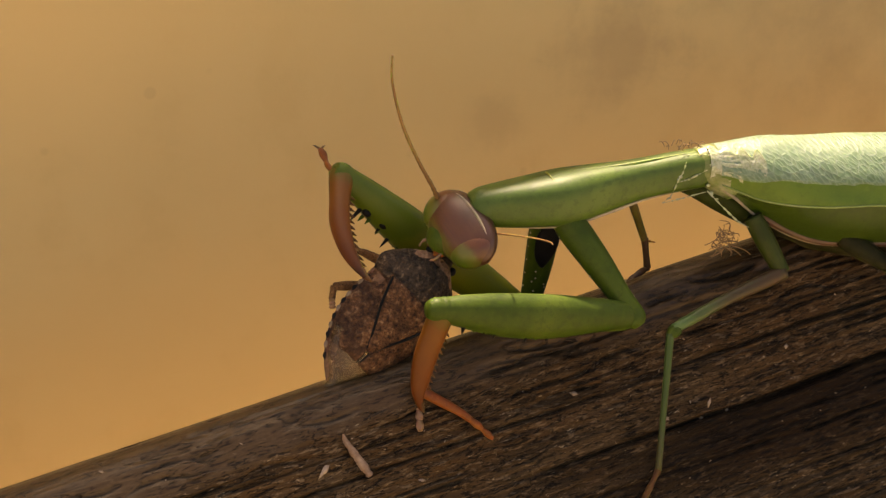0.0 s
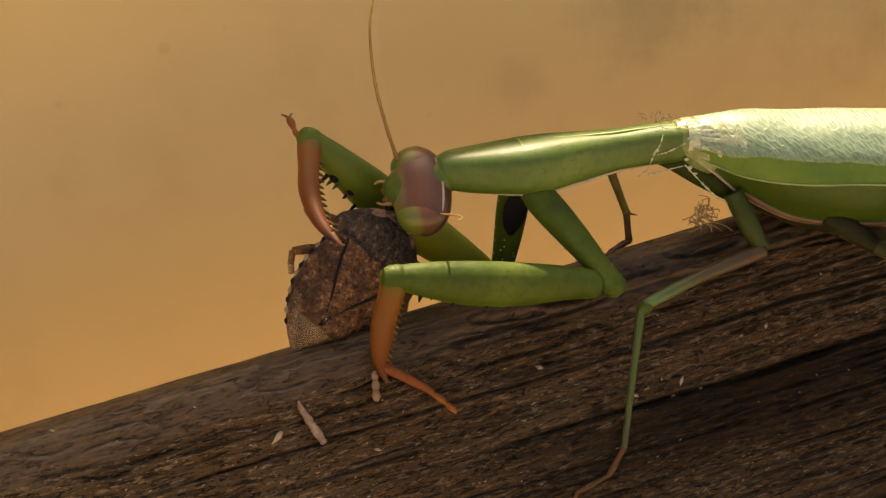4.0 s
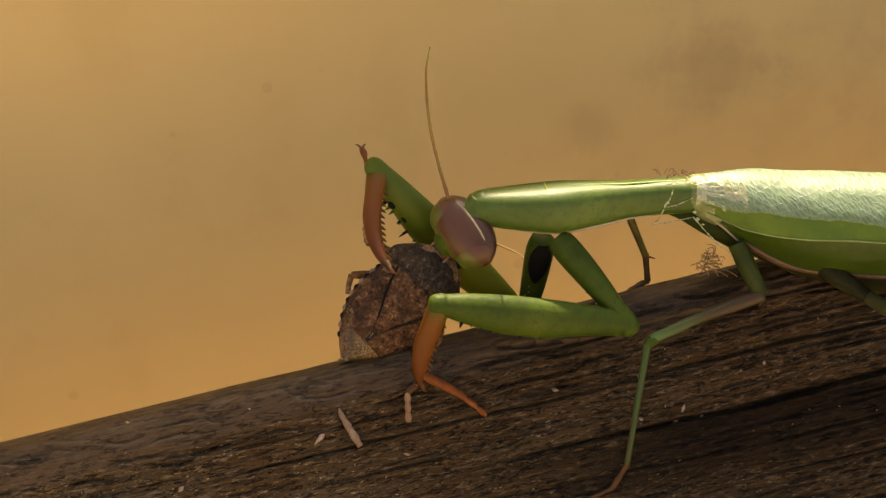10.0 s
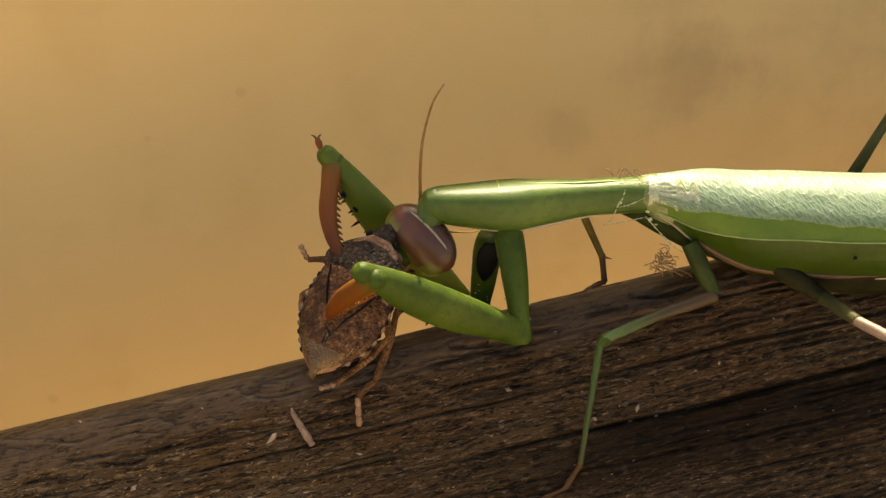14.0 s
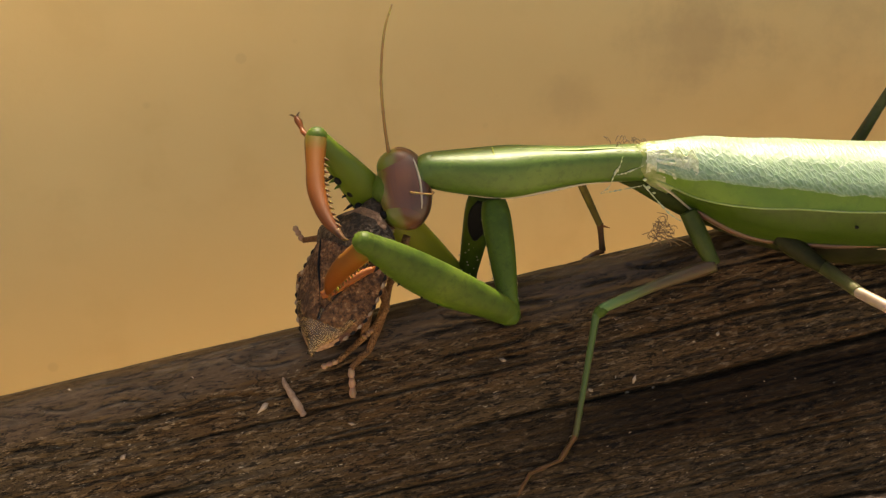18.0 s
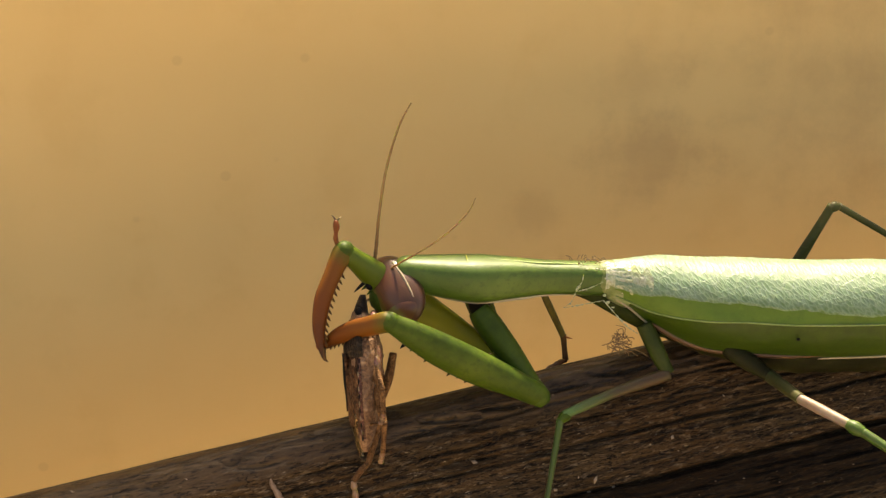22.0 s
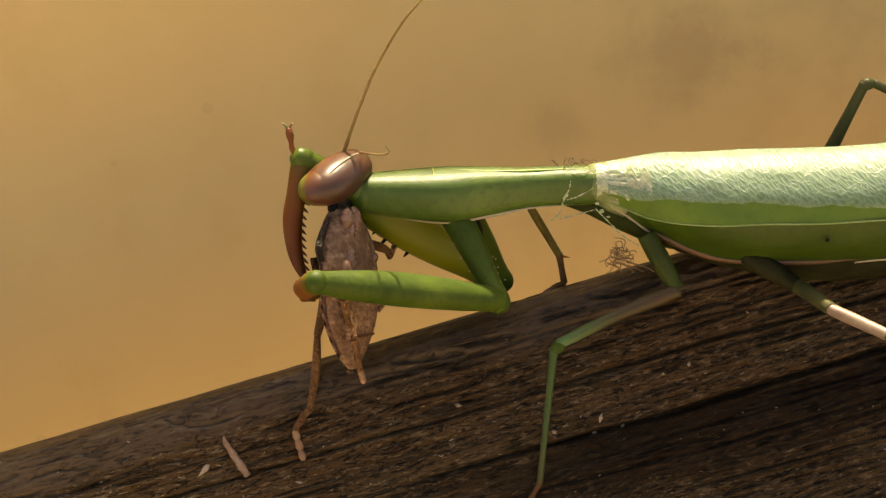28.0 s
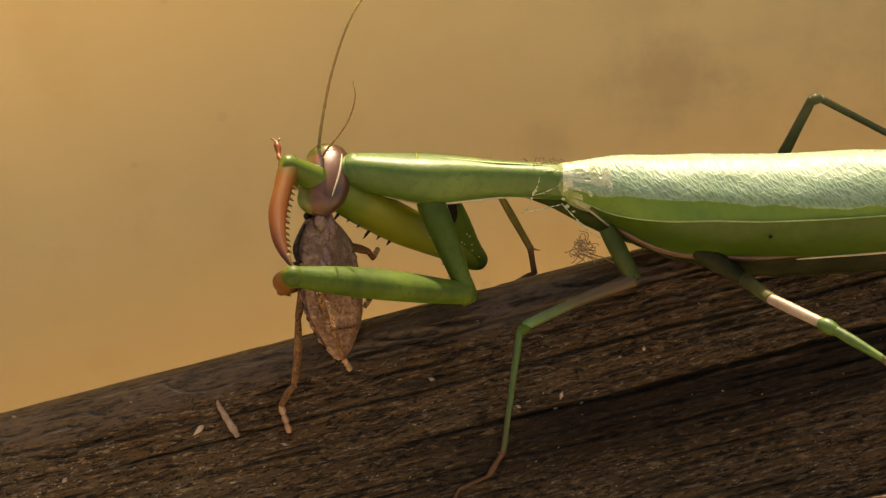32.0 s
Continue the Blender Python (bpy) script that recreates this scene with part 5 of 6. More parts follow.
    walk(antenna_near, [
        (0.0, limb(0.216, -2.989, 1.374, 0.210, -4.727, 1.948)), (1.0, limb(-0.003, -2.999, 1.358, -0.252, -4.659, 2.015)),
        (2.0, limb(0.030, -2.989, 1.383, -0.228, -4.641, 2.068)), (3.0, limb(0.034, -2.997, 1.396, -0.149, -4.649, 2.102)),
        (4.0, limb(0.007, -2.991, 1.272, -0.107, -4.671, 1.931)), (7.0, limb(-0.001, -3.017, 1.492, 0.142, -4.772, 1.776)),
        (8.0, limb(0.286, -2.994, 1.140, 1.810, -3.800, 0.732)), (9.0, limb(0.290, -2.992, 1.146, 0.718, -4.674, 1.547)),
        (10.0, limb(0.246, -2.996, 1.371, 0.361, -4.676, 1.939)), (11.0, limb(0.192, -2.998, 1.446, 0.364, -4.669, 2.017)),
        (12.0, limb(0.278, -2.993, 1.240, 2.008, -3.374, 1.242)), (13.0, limb(0.288, -2.995, 1.496, 0.564, -4.588, 2.249)),
        (16.0, limb(0.222, -2.978, 1.481, 0.372, -4.593, 2.160)), (17.0, limb(0.169, -2.973, 1.559, 0.519, -4.544, 2.241)),
        (18.0, limb(-0.073, -2.970, 1.561, 0.137, -4.578, 2.230)), (19.0, limb(-0.117, -2.971, 1.644, 0.123, -4.550, 2.354)),
        (20.0, limb(-0.057, -2.966, 1.888, 0.201, -4.532, 2.618)), (21.0, limb(0.097, -2.966, 2.006, 0.861, -4.333, 2.784)),
        (22.0, limb(0.017, -2.971, 2.041, 0.789, -4.111, 3.201)), (23.0, limb(0.205, -2.978, 2.110, 1.016, -4.390, 2.911)),
        (24.0, limb(-0.045, -2.972, 2.184, 0.627, -4.530, 2.746)), (25.0, limb(-0.005, -2.946, 2.115, 0.780, -4.501, 2.690)),
        (28.0, limb(0.150, -3.004, 2.350, 0.494, -4.639, 2.930)), (29.0, limb(0.014, -3.012, 2.319, 0.314, -4.658, 2.900)),
        (30.0, limb(0.030, -3.011, 2.321, 0.334, -4.674, 2.846)), (31.0, limb(-0.177, -3.019, 2.230, 0.187, -4.286, 3.483)),
        (32.0, limb(-0.114, -3.013, 2.289, 0.384, -4.372, 3.366)),
    ])
    walk(coxa_near, [
        (0.0, limb(0.942, -2.916, 1.437, 1.482, -3.391, 0.632)), (1.0, limb(0.883, -2.934, 1.431, 1.466, -3.381, 0.653)),
        (2.0, limb(0.920, -2.928, 1.480, 1.499, -3.363, 0.681)), (3.0, limb(0.929, -2.942, 1.426, 1.497, -3.388, 0.637)),
        (4.0, limb(0.926, -2.940, 1.418, 1.583, -3.361, 0.676)), (7.0, limb(1.001, -2.939, 1.390, 1.644, -3.368, 0.658)),
        (8.0, limb(0.912, -2.931, 1.405, 1.615, -3.343, 0.705)), (9.0, limb(0.892, -2.940, 1.383, 1.583, -3.359, 0.680)),
        (10.0, limb(0.961, -2.965, 1.357, 1.625, -3.381, 0.636)), (11.0, limb(0.954, -2.974, 1.322, 1.648, -3.384, 0.629)),
        (12.0, limb(0.926, -2.924, 1.466, 1.282, -3.424, 0.595)), (13.0, limb(0.907, -2.892, 1.533, 1.093, -3.421, 0.620)),
        (16.0, limb(0.849, -2.961, 1.320, 0.854, -3.542, 0.430)), (17.0, limb(0.779, -2.948, 1.345, 0.849, -3.528, 0.455)),
        (18.0, limb(0.812, -2.934, 1.371, 0.942, -3.507, 0.483)), (19.0, limb(0.787, -2.924, 1.408, 0.929, -3.489, 0.516)),
        (20.0, limb(0.814, -2.908, 1.410, 0.902, -3.490, 0.518)), (21.0, limb(0.914, -2.910, 1.482, 1.197, -3.429, 0.595)),
        (22.0, limb(0.977, -2.952, 1.455, 1.592, -3.354, 0.687)), (23.0, limb(0.877, -2.928, 1.657, 1.308, -3.692, 0.817)),
        (24.0, limb(0.970, -2.915, 1.609, 1.274, -3.705, 0.797)), (25.0, limb(0.821, -2.924, 1.518, 1.300, -3.710, 0.794)),
        (28.0, limb(0.906, -2.771, 1.747, 1.319, -3.301, 0.935)), (29.0, limb(0.837, -2.833, 1.785, 1.243, -3.308, 0.928)),
        (30.0, limb(0.971, -2.823, 1.725, 1.355, -3.303, 0.859)), (31.0, limb(1.057, -2.817, 1.803, 1.406, -3.302, 0.923)),
        (32.0, limb(0.915, -2.908, 1.746, 1.277, -3.305, 0.824)),
    ])
    walk(femur_near, [
        (0.0, limb(1.418, -3.391, 0.640, -0.398, -3.648, 0.956)), (1.0, limb(1.411, -3.382, 0.657, -0.423, -3.653, 0.938)),
        (2.0, limb(1.430, -3.364, 0.687, -0.401, -3.642, 0.982)), (3.0, limb(1.431, -3.388, 0.643, -0.390, -3.650, 0.938)),
        (4.0, limb(1.407, -3.362, 0.692, -0.440, -3.647, 0.978)), (7.0, limb(1.445, -3.369, 0.675, -0.417, -3.679, 0.963)),
        (8.0, limb(1.557, -3.344, 0.709, -0.311, -3.664, 0.934)), (9.0, limb(1.550, -3.359, 0.683, -0.294, -3.661, 1.022)),
        (10.0, limb(1.540, -3.380, 0.646, -0.305, -3.660, 0.993)), (11.0, limb(1.570, -3.383, 0.639, -0.265, -3.657, 1.014)),
        (12.0, limb(1.282, -3.424, 0.595, -0.256, -4.136, 1.367)), (13.0, limb(1.093, -3.421, 0.620, -0.492, -4.043, 1.404)),
        (16.0, limb(0.854, -3.542, 0.430, -0.408, -4.197, 1.599)), (17.0, limb(0.849, -3.528, 0.455, -0.378, -4.261, 1.644)),
        (18.0, limb(0.942, -3.507, 0.483, -0.440, -4.178, 1.519)), (19.0, limb(0.929, -3.489, 0.516, -0.458, -4.222, 1.562)),
        (20.0, limb(0.902, -3.490, 0.518, -0.455, -4.186, 1.647, -7)), (21.0, limb(1.197, -3.429, 0.595, -0.340, -3.984, 1.613, -13)),
        (22.0, limb(1.592, -3.354, 0.687, -0.059, -3.645, 1.678, -20)), (23.0, limb(1.308, -3.692, 0.817, -0.543, -3.482, 1.512, -25)),
        (24.0, limb(1.274, -3.705, 0.797, -0.491, -3.606, 1.462, -30)), (25.0, limb(1.300, -3.710, 0.794, -0.444, -3.774, 1.558, -35)),
        (28.0, limb(1.319, -3.301, 0.935, -0.249, -4.293, 1.635, -75)), (29.0, limb(1.243, -3.308, 0.928, -0.304, -4.350, 1.601, -75)),
        (30.0, limb(1.355, -3.303, 0.859, -0.289, -4.129, 1.542, -75)), (31.0, limb(1.406, -3.302, 0.923, -0.175, -4.345, 1.521, -75)),
        (32.0, limb(1.277, -3.305, 0.824, -0.365, -4.202, 1.407, -75)),
    ])
    walk(tibia_near, [
        (0.0, limb(-0.398, -3.648, 0.956, -0.564, -3.631, 0.193)), (1.0, limb(-0.423, -3.653, 0.938, -0.564, -3.657, 0.148)),
        (2.0, limb(-0.401, -3.642, 0.982, -0.592, -3.632, 0.195)), (3.0, limb(-0.390, -3.650, 0.938, -0.525, -3.625, 0.201)),
        (4.0, limb(-0.440, -3.647, 0.978, -0.552, -3.651, 0.156)), (7.0, limb(-0.417, -3.679, 0.963, -0.577, -3.646, 0.167)),
        (8.0, limb(-0.311, -3.664, 0.934, -0.530, -3.653, 0.151)), (9.0, limb(-0.294, -3.661, 1.022, -0.443, -3.632, 0.179)),
        (10.0, limb(-0.305, -3.660, 0.993, -0.472, -3.612, 0.217)), (11.0, limb(-0.265, -3.657, 1.014, -0.430, -3.613, 0.211)),
        (12.0, limb(-0.256, -4.136, 1.367, -0.804, -3.639, 0.899)), (13.0, limb(-0.492, -4.043, 1.404, -0.927, -3.561, 0.814)),
        (16.0, limb(-0.408, -4.197, 1.599, -0.901, -3.771, 0.968)), (17.0, limb(-0.378, -4.261, 1.644, -0.896, -3.884, 0.980)),
        (18.0, limb(-0.440, -4.178, 1.519, -0.873, -3.738, 0.806)), (19.0, limb(-0.458, -4.222, 1.562, -0.878, -3.786, 0.853)),
        (20.0, limb(-0.455, -4.186, 1.647, -0.777, -3.799, 0.841)), (21.0, limb(-0.340, -3.984, 1.613, -0.557, -3.483, 0.835)),
        (22.0, limb(-0.059, -3.645, 1.678, -0.768, -3.217, 1.212)), (23.0, limb(-0.543, -3.482, 1.512, -0.745, -4.407, 1.431)),
        (24.0, limb(-0.491, -3.606, 1.462, -0.615, -4.545, 1.383)), (25.0, limb(-0.444, -3.774, 1.558, -0.467, -4.724, 1.536)),
        (28.0, limb(-0.249, -4.293, 1.635, -0.442, -3.498, 1.152)), (29.0, limb(-0.304, -4.350, 1.601, -0.470, -3.547, 1.121)),
        (30.0, limb(-0.289, -4.129, 1.542, -0.458, -3.326, 1.063)), (31.0, limb(-0.175, -4.345, 1.521, -0.378, -3.559, 1.027)),
        (32.0, limb(-0.365, -4.202, 1.407, -0.596, -3.408, 0.940)),
    ])
    walk(tarsus_near, [
        (0.0, limb(-0.556, -3.604, 0.179, 0.073, -3.786, -0.247)), (1.0, limb(-0.556, -3.630, 0.134, 0.076, -3.843, -0.247)),
        (2.0, limb(-0.585, -3.605, 0.181, 0.071, -3.791, -0.201)), (3.0, limb(-0.520, -3.598, 0.186, 0.063, -3.799, -0.269)),
        (4.0, limb(-0.547, -3.624, 0.142, 0.086, -3.828, -0.236)), (7.0, limb(-0.574, -3.619, 0.154, -0.001, -3.827, -0.231)),
        (8.0, limb(-0.529, -3.626, 0.137, 0.087, -3.776, -0.231)), (9.0, limb(-0.441, -3.605, 0.165, 0.175, -3.815, -0.168)),
        (10.0, limb(-0.470, -3.586, 0.203, 0.149, -3.730, -0.157)), (11.0, limb(-0.428, -3.587, 0.197, 0.168, -3.751, -0.196)),
        (12.0, limb(-0.804, -3.639, 0.899, -0.065, -3.641, 0.918)), (13.0, limb(-0.927, -3.561, 0.814, -0.250, -3.423, 1.074)),
        (16.0, limb(-0.901, -3.771, 0.968, -0.216, -3.696, 1.206)), (17.0, limb(-0.896, -3.884, 0.980, -0.223, -3.784, 1.267)),
        (18.0, limb(-0.873, -3.738, 0.806, -0.206, -3.623, 1.110)), (19.0, limb(-0.878, -3.786, 0.853, -0.206, -3.665, 1.140)),
        (20.0, limb(-0.777, -3.799, 0.841, -0.184, -3.631, 1.258)), (21.0, limb(-0.557, -3.483, 0.835, -0.113, -2.903, 0.666)),
        (22.0, limb(-0.768, -3.217, 1.212, -0.332, -2.629, 1.047)), (23.0, limb(-0.745, -4.407, 1.431, -0.325, -3.807, 1.301)),
        (24.0, limb(-0.615, -4.545, 1.383, -0.195, -3.945, 1.253)), (25.0, limb(-0.467, -4.724, 1.536, -0.047, -4.124, 1.406)),
        (28.0, limb(-0.442, -3.498, 1.152, -0.125, -2.854, 0.934)), (29.0, limb(-0.470, -3.547, 1.121, -0.128, -2.913, 0.915)),
        (30.0, limb(-0.458, -3.326, 1.063, -0.111, -2.692, 0.865)), (31.0, limb(-0.378, -3.559, 1.027, -0.073, -2.912, 0.804)),
        (32.0, limb(-0.596, -3.408, 0.940, -0.259, -2.760, 0.767)),
    ])
    walk(coxa_far, [
        (0.0, limb(0.877, -2.587, 1.285, 0.857, -2.256, 0.183)), (1.0, limb(0.858, -2.585, 1.266, 0.844, -2.261, 0.180)),
        (2.0, limb(0.838, -2.598, 1.343, 0.836, -2.265, 0.232)), (3.0, limb(0.814, -2.606, 1.321, 0.763, -2.269, 0.222)),
        (4.0, limb(0.822, -2.591, 1.309, 0.786, -2.263, 0.205)), (7.0, limb(0.820, -2.546, 1.113, 0.748, -2.256, 0.087)),
        (8.0, limb(0.732, -2.563, 1.155, 0.566, -2.261, 0.121)), (9.0, limb(0.793, -2.567, 1.179, 0.667, -2.262, 0.132)),
        (10.0, limb(0.816, -2.556, 1.167, 0.717, -2.263, 0.118)), (11.0, limb(0.785, -2.552, 1.121, 0.691, -2.266, 0.066)),
        (12.0, limb(0.719, -2.562, 1.204, 0.598, -2.261, 0.160)), (13.0, limb(0.731, -2.559, 1.211, 0.632, -2.260, 0.161)),
        (16.0, limb(0.738, -2.570, 1.187, 0.678, -2.305, 0.063)), (17.0, limb(0.690, -2.579, 1.208, 0.614, -2.312, 0.069)),
        (18.0, limb(0.696, -2.595, 1.326, 0.560, -2.310, 0.186)), (19.0, limb(0.701, -2.599, 1.346, 0.559, -2.313, 0.209)),
        (20.0, limb(0.754, -2.606, 1.353, 0.700, -2.307, 0.206)), (21.0, limb(1.024, -2.634, 1.509, 1.334, -2.289, 0.404)),
        (22.0, limb(0.911, -2.644, 1.617, 1.298, -2.301, 0.526)), (23.0, limb(0.888, -2.645, 1.685, 1.160, -2.284, 0.604)),
        (24.0, limb(0.901, -2.658, 1.704, 0.973, -2.280, 0.598)), (25.0, limb(0.744, -2.595, 1.524, 0.952, -2.267, 0.464)),
        (28.0, limb(1.030, -2.710, 1.641, 1.396, -2.264, 0.650)), (29.0, limb(1.061, -2.631, 1.640, 1.376, -2.260, 0.620)),
        (30.0, limb(1.097, -2.672, 1.633, 1.464, -2.255, 0.646)), (31.0, limb(1.205, -2.632, 1.659, 1.467, -2.254, 0.627)),
        (32.0, limb(0.996, -2.662, 1.775, 1.383, -2.257, 0.793)),
    ])
    walk(femur_far, [
        (0.0, limb(0.857, -2.256, 0.183, -1.035, -2.412, 1.785)), (1.0, limb(0.844, -2.261, 0.180, -1.055, -2.416, 1.760)),
        (2.0, limb(0.836, -2.265, 0.232, -1.093, -2.579, 1.790)), (3.0, limb(0.763, -2.269, 0.222, -1.066, -2.644, 1.859)),
        (4.0, limb(0.786, -2.263, 0.205, -1.050, -2.555, 1.835)), (7.0, limb(0.748, -2.256, 0.087, -0.949, -1.799, 1.633)),
        (8.0, limb(0.566, -2.261, 0.121, -0.875, -2.637, 2.054)), (9.0, limb(0.667, -2.262, 0.132, -0.981, -2.403, 1.902)),
        (10.0, limb(0.717, -2.263, 0.118, -0.888, -2.506, 1.936)), (11.0, limb(0.691, -2.266, 0.066, -0.893, -2.353, 1.897)),
        (12.0, limb(0.598, -2.261, 0.160, -0.849, -2.490, 2.102)), (13.0, limb(0.632, -2.260, 0.161, -0.883, -2.440, 2.046)),
        (16.0, limb(0.678, -2.305, 0.063, -0.834, -2.153, 1.913)), (17.0, limb(0.614, -2.312, 0.069, -0.902, -2.613, 2.046)),
        (18.0, limb(0.560, -2.310, 0.186, -0.964, -3.026, 2.145)), (19.0, limb(0.559, -2.313, 0.209, -0.944, -3.102, 2.198)),
        (20.0, limb(0.700, -2.307, 0.206, -0.487, -3.196, 2.402)), (21.0, limb(1.334, -2.289, 0.404, -0.458, -3.039, 2.096)),
        (22.0, limb(1.298, -2.301, 0.526, -0.528, -2.984, 2.204)), (23.0, limb(1.160, -2.284, 0.604, -0.573, -3.113, 2.240)),
        (24.0, limb(0.973, -2.280, 0.598, -0.622, -3.328, 2.242)), (25.0, limb(0.952, -2.267, 0.464, -0.506, -3.165, 2.174)),
        (28.0, limb(1.396, -2.264, 0.650, -0.390, -2.849, 2.244)), (29.0, limb(1.376, -2.260, 0.620, -0.394, -2.821, 2.230)),
        (30.0, limb(1.464, -2.255, 0.646, -0.356, -2.826, 2.190)), (31.0, limb(1.467, -2.254, 0.627, -0.363, -2.704, 2.180)),
        (32.0, limb(1.383, -2.257, 0.793, -0.450, -3.165, 2.197)),
    ])
    walk(tibia_far, [
        (0.0, limb(-1.035, -2.412, 1.785, -1.080, -3.327, 1.230)), (1.0, limb(-1.055, -2.416, 1.760, -1.068, -3.314, 1.181)),
        (2.0, limb(-1.093, -2.579, 1.790, -1.104, -3.505, 1.258)), (3.0, limb(-1.066, -2.644, 1.859, -1.065, -3.625, 1.425)),
        (4.0, limb(-1.050, -2.555, 1.835, -1.000, -3.486, 1.311)), (7.0, limb(-0.949, -1.799, 1.633, -0.897, -2.570, 0.946)),
        (8.0, limb(-0.875, -2.637, 2.054, -0.890, -3.538, 1.480)), (9.0, limb(-0.981, -2.403, 1.902, -0.963, -3.295, 1.346)),
        (10.0, limb(-0.888, -2.506, 1.936, -0.853, -3.342, 1.305)), (11.0, limb(-0.893, -2.353, 1.897, -0.885, -3.196, 1.284)),
        (12.0, limb(-0.849, -2.490, 2.102, -0.863, -3.366, 1.504)), (13.0, limb(-0.883, -2.440, 2.046, -0.832, -3.305, 1.440)),
        (16.0, limb(-0.834, -2.153, 1.913, -0.840, -2.685, 1.110)), (17.0, limb(-0.902, -2.613, 2.046, -0.843, -3.293, 1.380)),
        (18.0, limb(-0.964, -3.026, 2.145, -0.789, -3.775, 1.570)), (19.0, limb(-0.944, -3.102, 2.198, -0.878, -3.829, 1.568)),
        (20.0, limb(-0.487, -3.196, 2.402, -0.813, -3.499, 1.449)), (21.0, limb(-0.458, -3.039, 2.096, -0.634, -3.609, 1.281)),
        (22.0, limb(-0.528, -2.984, 2.204, -0.761, -3.391, 1.302)), (23.0, limb(-0.573, -3.113, 2.240, -0.762, -3.783, 1.507)),
        (24.0, limb(-0.622, -3.328, 2.242, -0.665, -3.952, 1.429)), (25.0, limb(-0.506, -3.165, 2.174, -0.542, -3.941, 1.493)),
        (28.0, limb(-0.390, -2.849, 2.244, -0.473, -3.238, 1.287)), (29.0, limb(-0.394, -2.821, 2.230, -0.472, -3.219, 1.274)),
        (30.0, limb(-0.356, -2.826, 2.190, -0.452, -3.229, 1.236)), (31.0, limb(-0.363, -2.704, 2.180, -0.424, -3.349, 1.367)),
        (32.0, limb(-0.450, -3.165, 2.197, -0.461, -3.995, 1.536)),
    ])
    walk(bug_body, [
        (0.0, limb(-1.311, -3.296, 0.157, -0.092, -2.830, 1.194, -5)), (1.0, limb(-1.299, -3.300, 0.174, -0.125, -2.836, 1.243, -5)),
        (2.0, limb(-1.298, -3.294, 0.162, -0.146, -2.827, 1.274, -5)), (3.0, limb(-1.251, -3.294, 0.151, -0.110, -2.836, 1.275, -5)),
        (4.0, limb(-1.277, -3.293, 0.162, -0.173, -2.833, 1.311, -5)), (7.0, limb(-1.135, -3.295, 0.178, -0.219, -2.877, 1.359, -5)),
        (8.0, limb(-1.308, -3.296, 0.319, -0.171, -2.864, 1.329, -15)), (9.0, limb(-1.246, -3.291, 0.222, -0.135, -2.868, 1.253, -15)),
        (10.0, limb(-1.238, -3.303, 0.206, -0.128, -2.854, 1.224, -12)), (11.0, limb(-1.225, -3.305, 0.226, -0.081, -2.850, 1.206, -12)),
        (12.0, limb(-1.177, -3.640, 0.364, -0.234, -2.953, 1.472, -25)), (13.0, limb(-1.072, -3.659, 0.256, -0.324, -2.974, 1.495, -30)),
        (16.0, limb(-1.093, -3.667, 0.244, -0.353, -2.982, 1.441, -35)), (17.0, limb(-1.095, -3.668, 0.243, -0.381, -2.973, 1.460, -35)),
        (18.0, limb(-0.997, -3.704, 0.170, -0.398, -2.968, 1.439, -38)), (19.0, limb(-0.957, -3.739, 0.104, -0.449, -2.971, 1.393, -42)),
        (20.0, limb(-0.698, -3.678, 0.185, -0.426, -2.963, 1.573, -70)), (21.0, limb(-0.424, -3.623, 0.254, -0.320, -3.009, 1.715, -90)),
        (22.0, limb(-0.283, -3.662, 0.170, -0.358, -3.017, 1.606, -95)), (23.0, limb(-0.288, -3.547, 0.393, -0.489, -2.949, 1.834, -98)),
        (24.0, limb(-0.192, -3.639, 0.203, -0.493, -2.930, 1.588, -104)), (25.0, limb(-0.230, -3.586, 0.300, -0.499, -2.912, 1.729, -108)),
        (28.0, limb(-0.059, -3.565, 0.429, -0.091, -2.985, 1.902, -116)), (29.0, limb(-0.093, -3.588, 0.449, -0.117, -2.974, 1.910, -116)),
        (30.0, limb(-0.037, -3.572, 0.438, -0.084, -2.988, 1.915, -116)), (31.0, limb(0.021, -3.591, 0.431, -0.022, -2.965, 1.892, -118)),
        (32.0, limb(-0.014, -3.603, 0.249, -0.250, -2.970, 1.683, -120)),
    ])
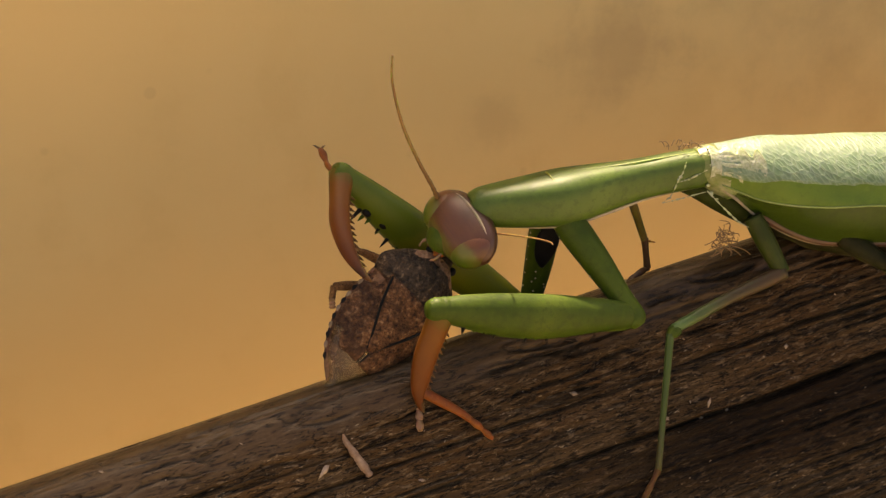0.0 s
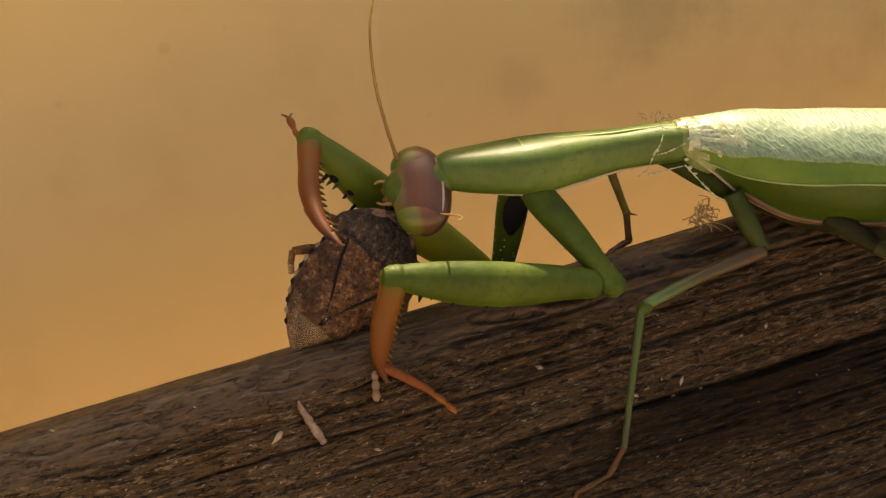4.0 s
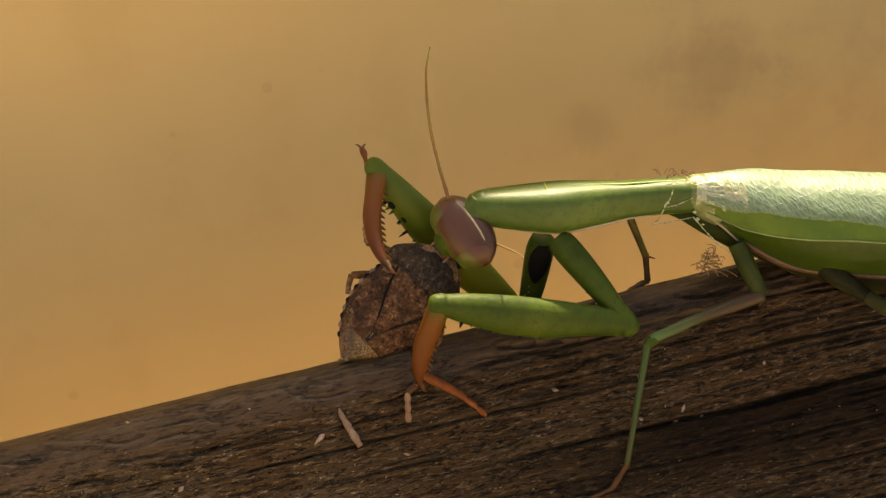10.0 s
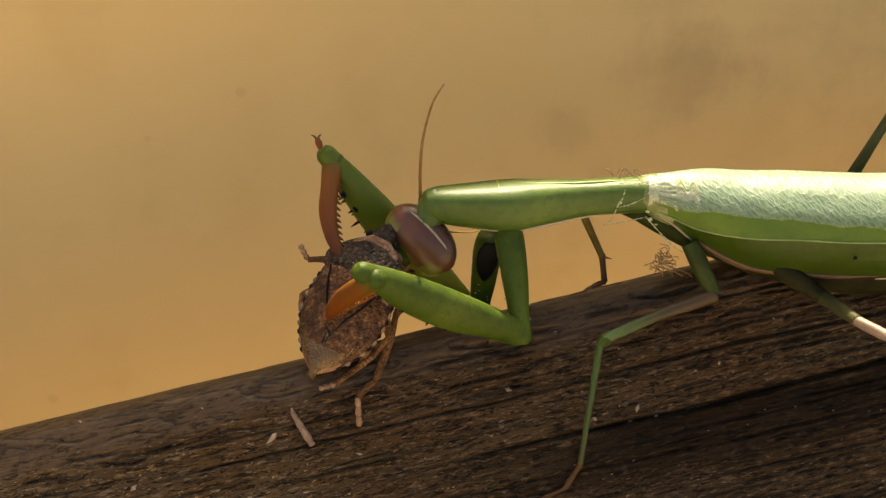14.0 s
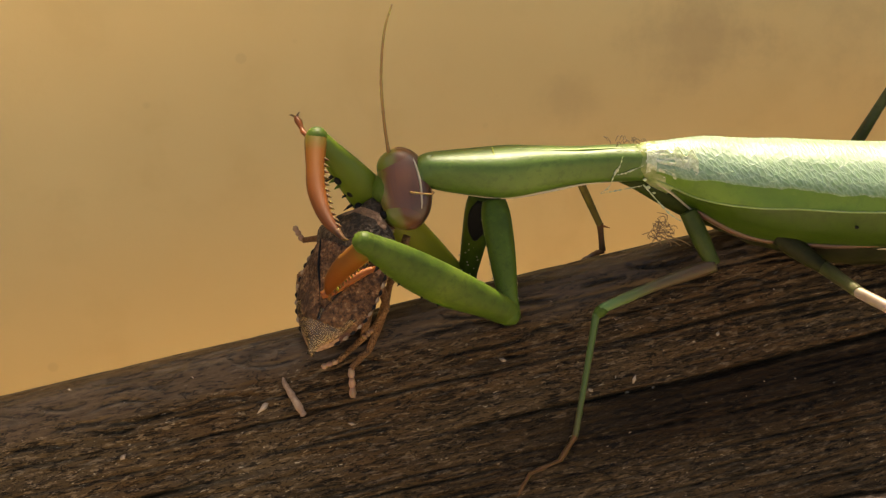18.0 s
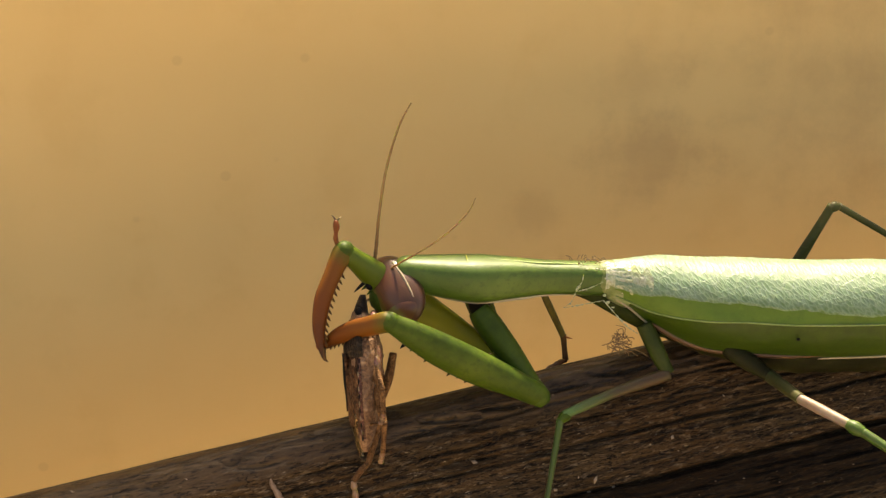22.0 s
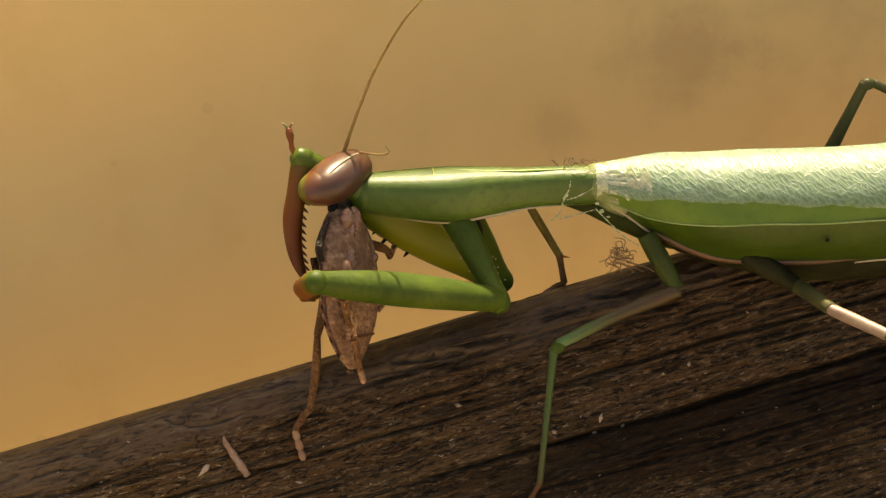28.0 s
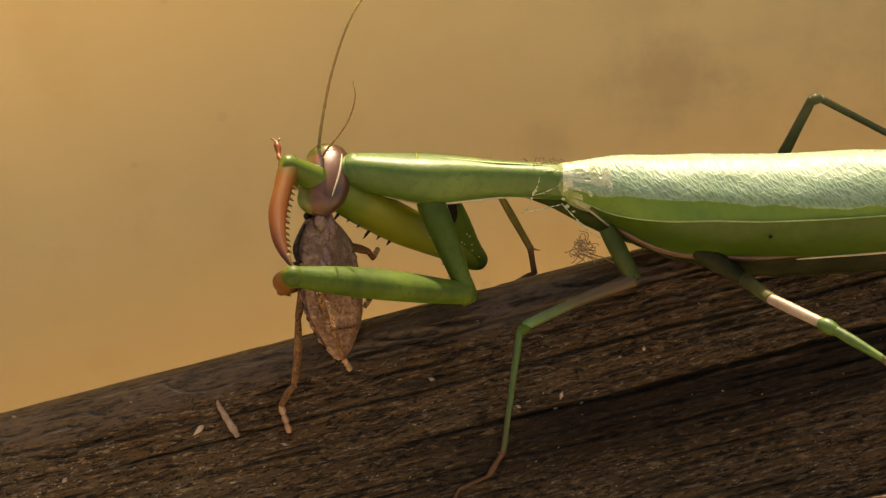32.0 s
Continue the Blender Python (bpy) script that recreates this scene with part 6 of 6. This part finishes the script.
    walk(hanging_leg, [
        (0.0, limb(-0.143, -2.730, 0.239, -0.621, -3.804, -0.168)), (1.0, limb(-0.128, -2.721, 0.198, -0.664, -3.799, -0.154)),
        (2.0, limb(-0.176, -2.764, 0.314, -0.645, -3.796, -0.151)), (3.0, limb(-0.138, -2.672, 0.135, -0.601, -3.792, -0.149)),
        (4.0, limb(-0.193, -2.778, 0.351, -0.616, -3.795, -0.153)), (7.0, limb(-0.251, -2.854, 0.429, -0.567, -3.809, -0.183)),
        (8.0, limb(-0.252, -2.752, 0.296, -0.560, -3.815, -0.193)), (9.0, limb(-0.234, -2.846, 0.392, -0.557, -3.812, -0.188)),
        (10.0, limb(-0.213, -3.027, 0.559, -0.569, -3.798, -0.163)), (11.0, limb(-0.189, -2.892, 0.447, -0.559, -3.798, -0.164)),
        (12.0, limb(-0.270, -3.164, 0.615, -0.563, -3.817, -0.197)), (13.0, limb(-0.239, -3.154, 0.634, -0.560, -3.803, -0.173)),
        (16.0, limb(-0.267, -3.340, 0.732, -0.566, -3.801, -0.168)), (17.0, limb(-0.280, -3.339, 0.734, -0.570, -3.806, -0.176)),
        (18.0, limb(-0.237, -3.313, 0.727, -0.553, -3.803, -0.174)), (19.0, limb(-0.268, -3.610, 0.834, -0.553, -3.797, -0.162)),
        (20.0, limb(-0.168, -3.303, 0.663, -0.551, -3.820, -0.204)), (21.0, limb(-0.136, -3.294, 0.707, -0.552, -3.793, -0.155)),
        (22.0, limb(-0.111, -3.387, 0.672, -0.328, -3.850, -0.279)), (23.0, limb(-0.284, -3.860, 0.780, -0.535, -3.821, -0.207)),
        (24.0, limb(-0.154, -4.061, 0.674, -0.510, -3.831, -0.228)), (25.0, limb(-0.132, -3.996, 0.676, -0.546, -3.821, -0.205)),
        (28.0, limb(-0.390, -3.204, 0.636, -0.526, -3.827, -0.218)), (29.0, limb(-0.418, -3.206, 0.658, -0.501, -3.819, -0.207)),
        (30.0, limb(-0.398, -3.205, 0.622, -0.528, -3.836, -0.233)), (31.0, limb(-0.257, -3.172, 0.641, -0.401, -3.813, -0.206)),
        (32.0, limb(-0.432, -3.559, 0.724, -0.524, -3.836, -0.234)),
    ])


motions()
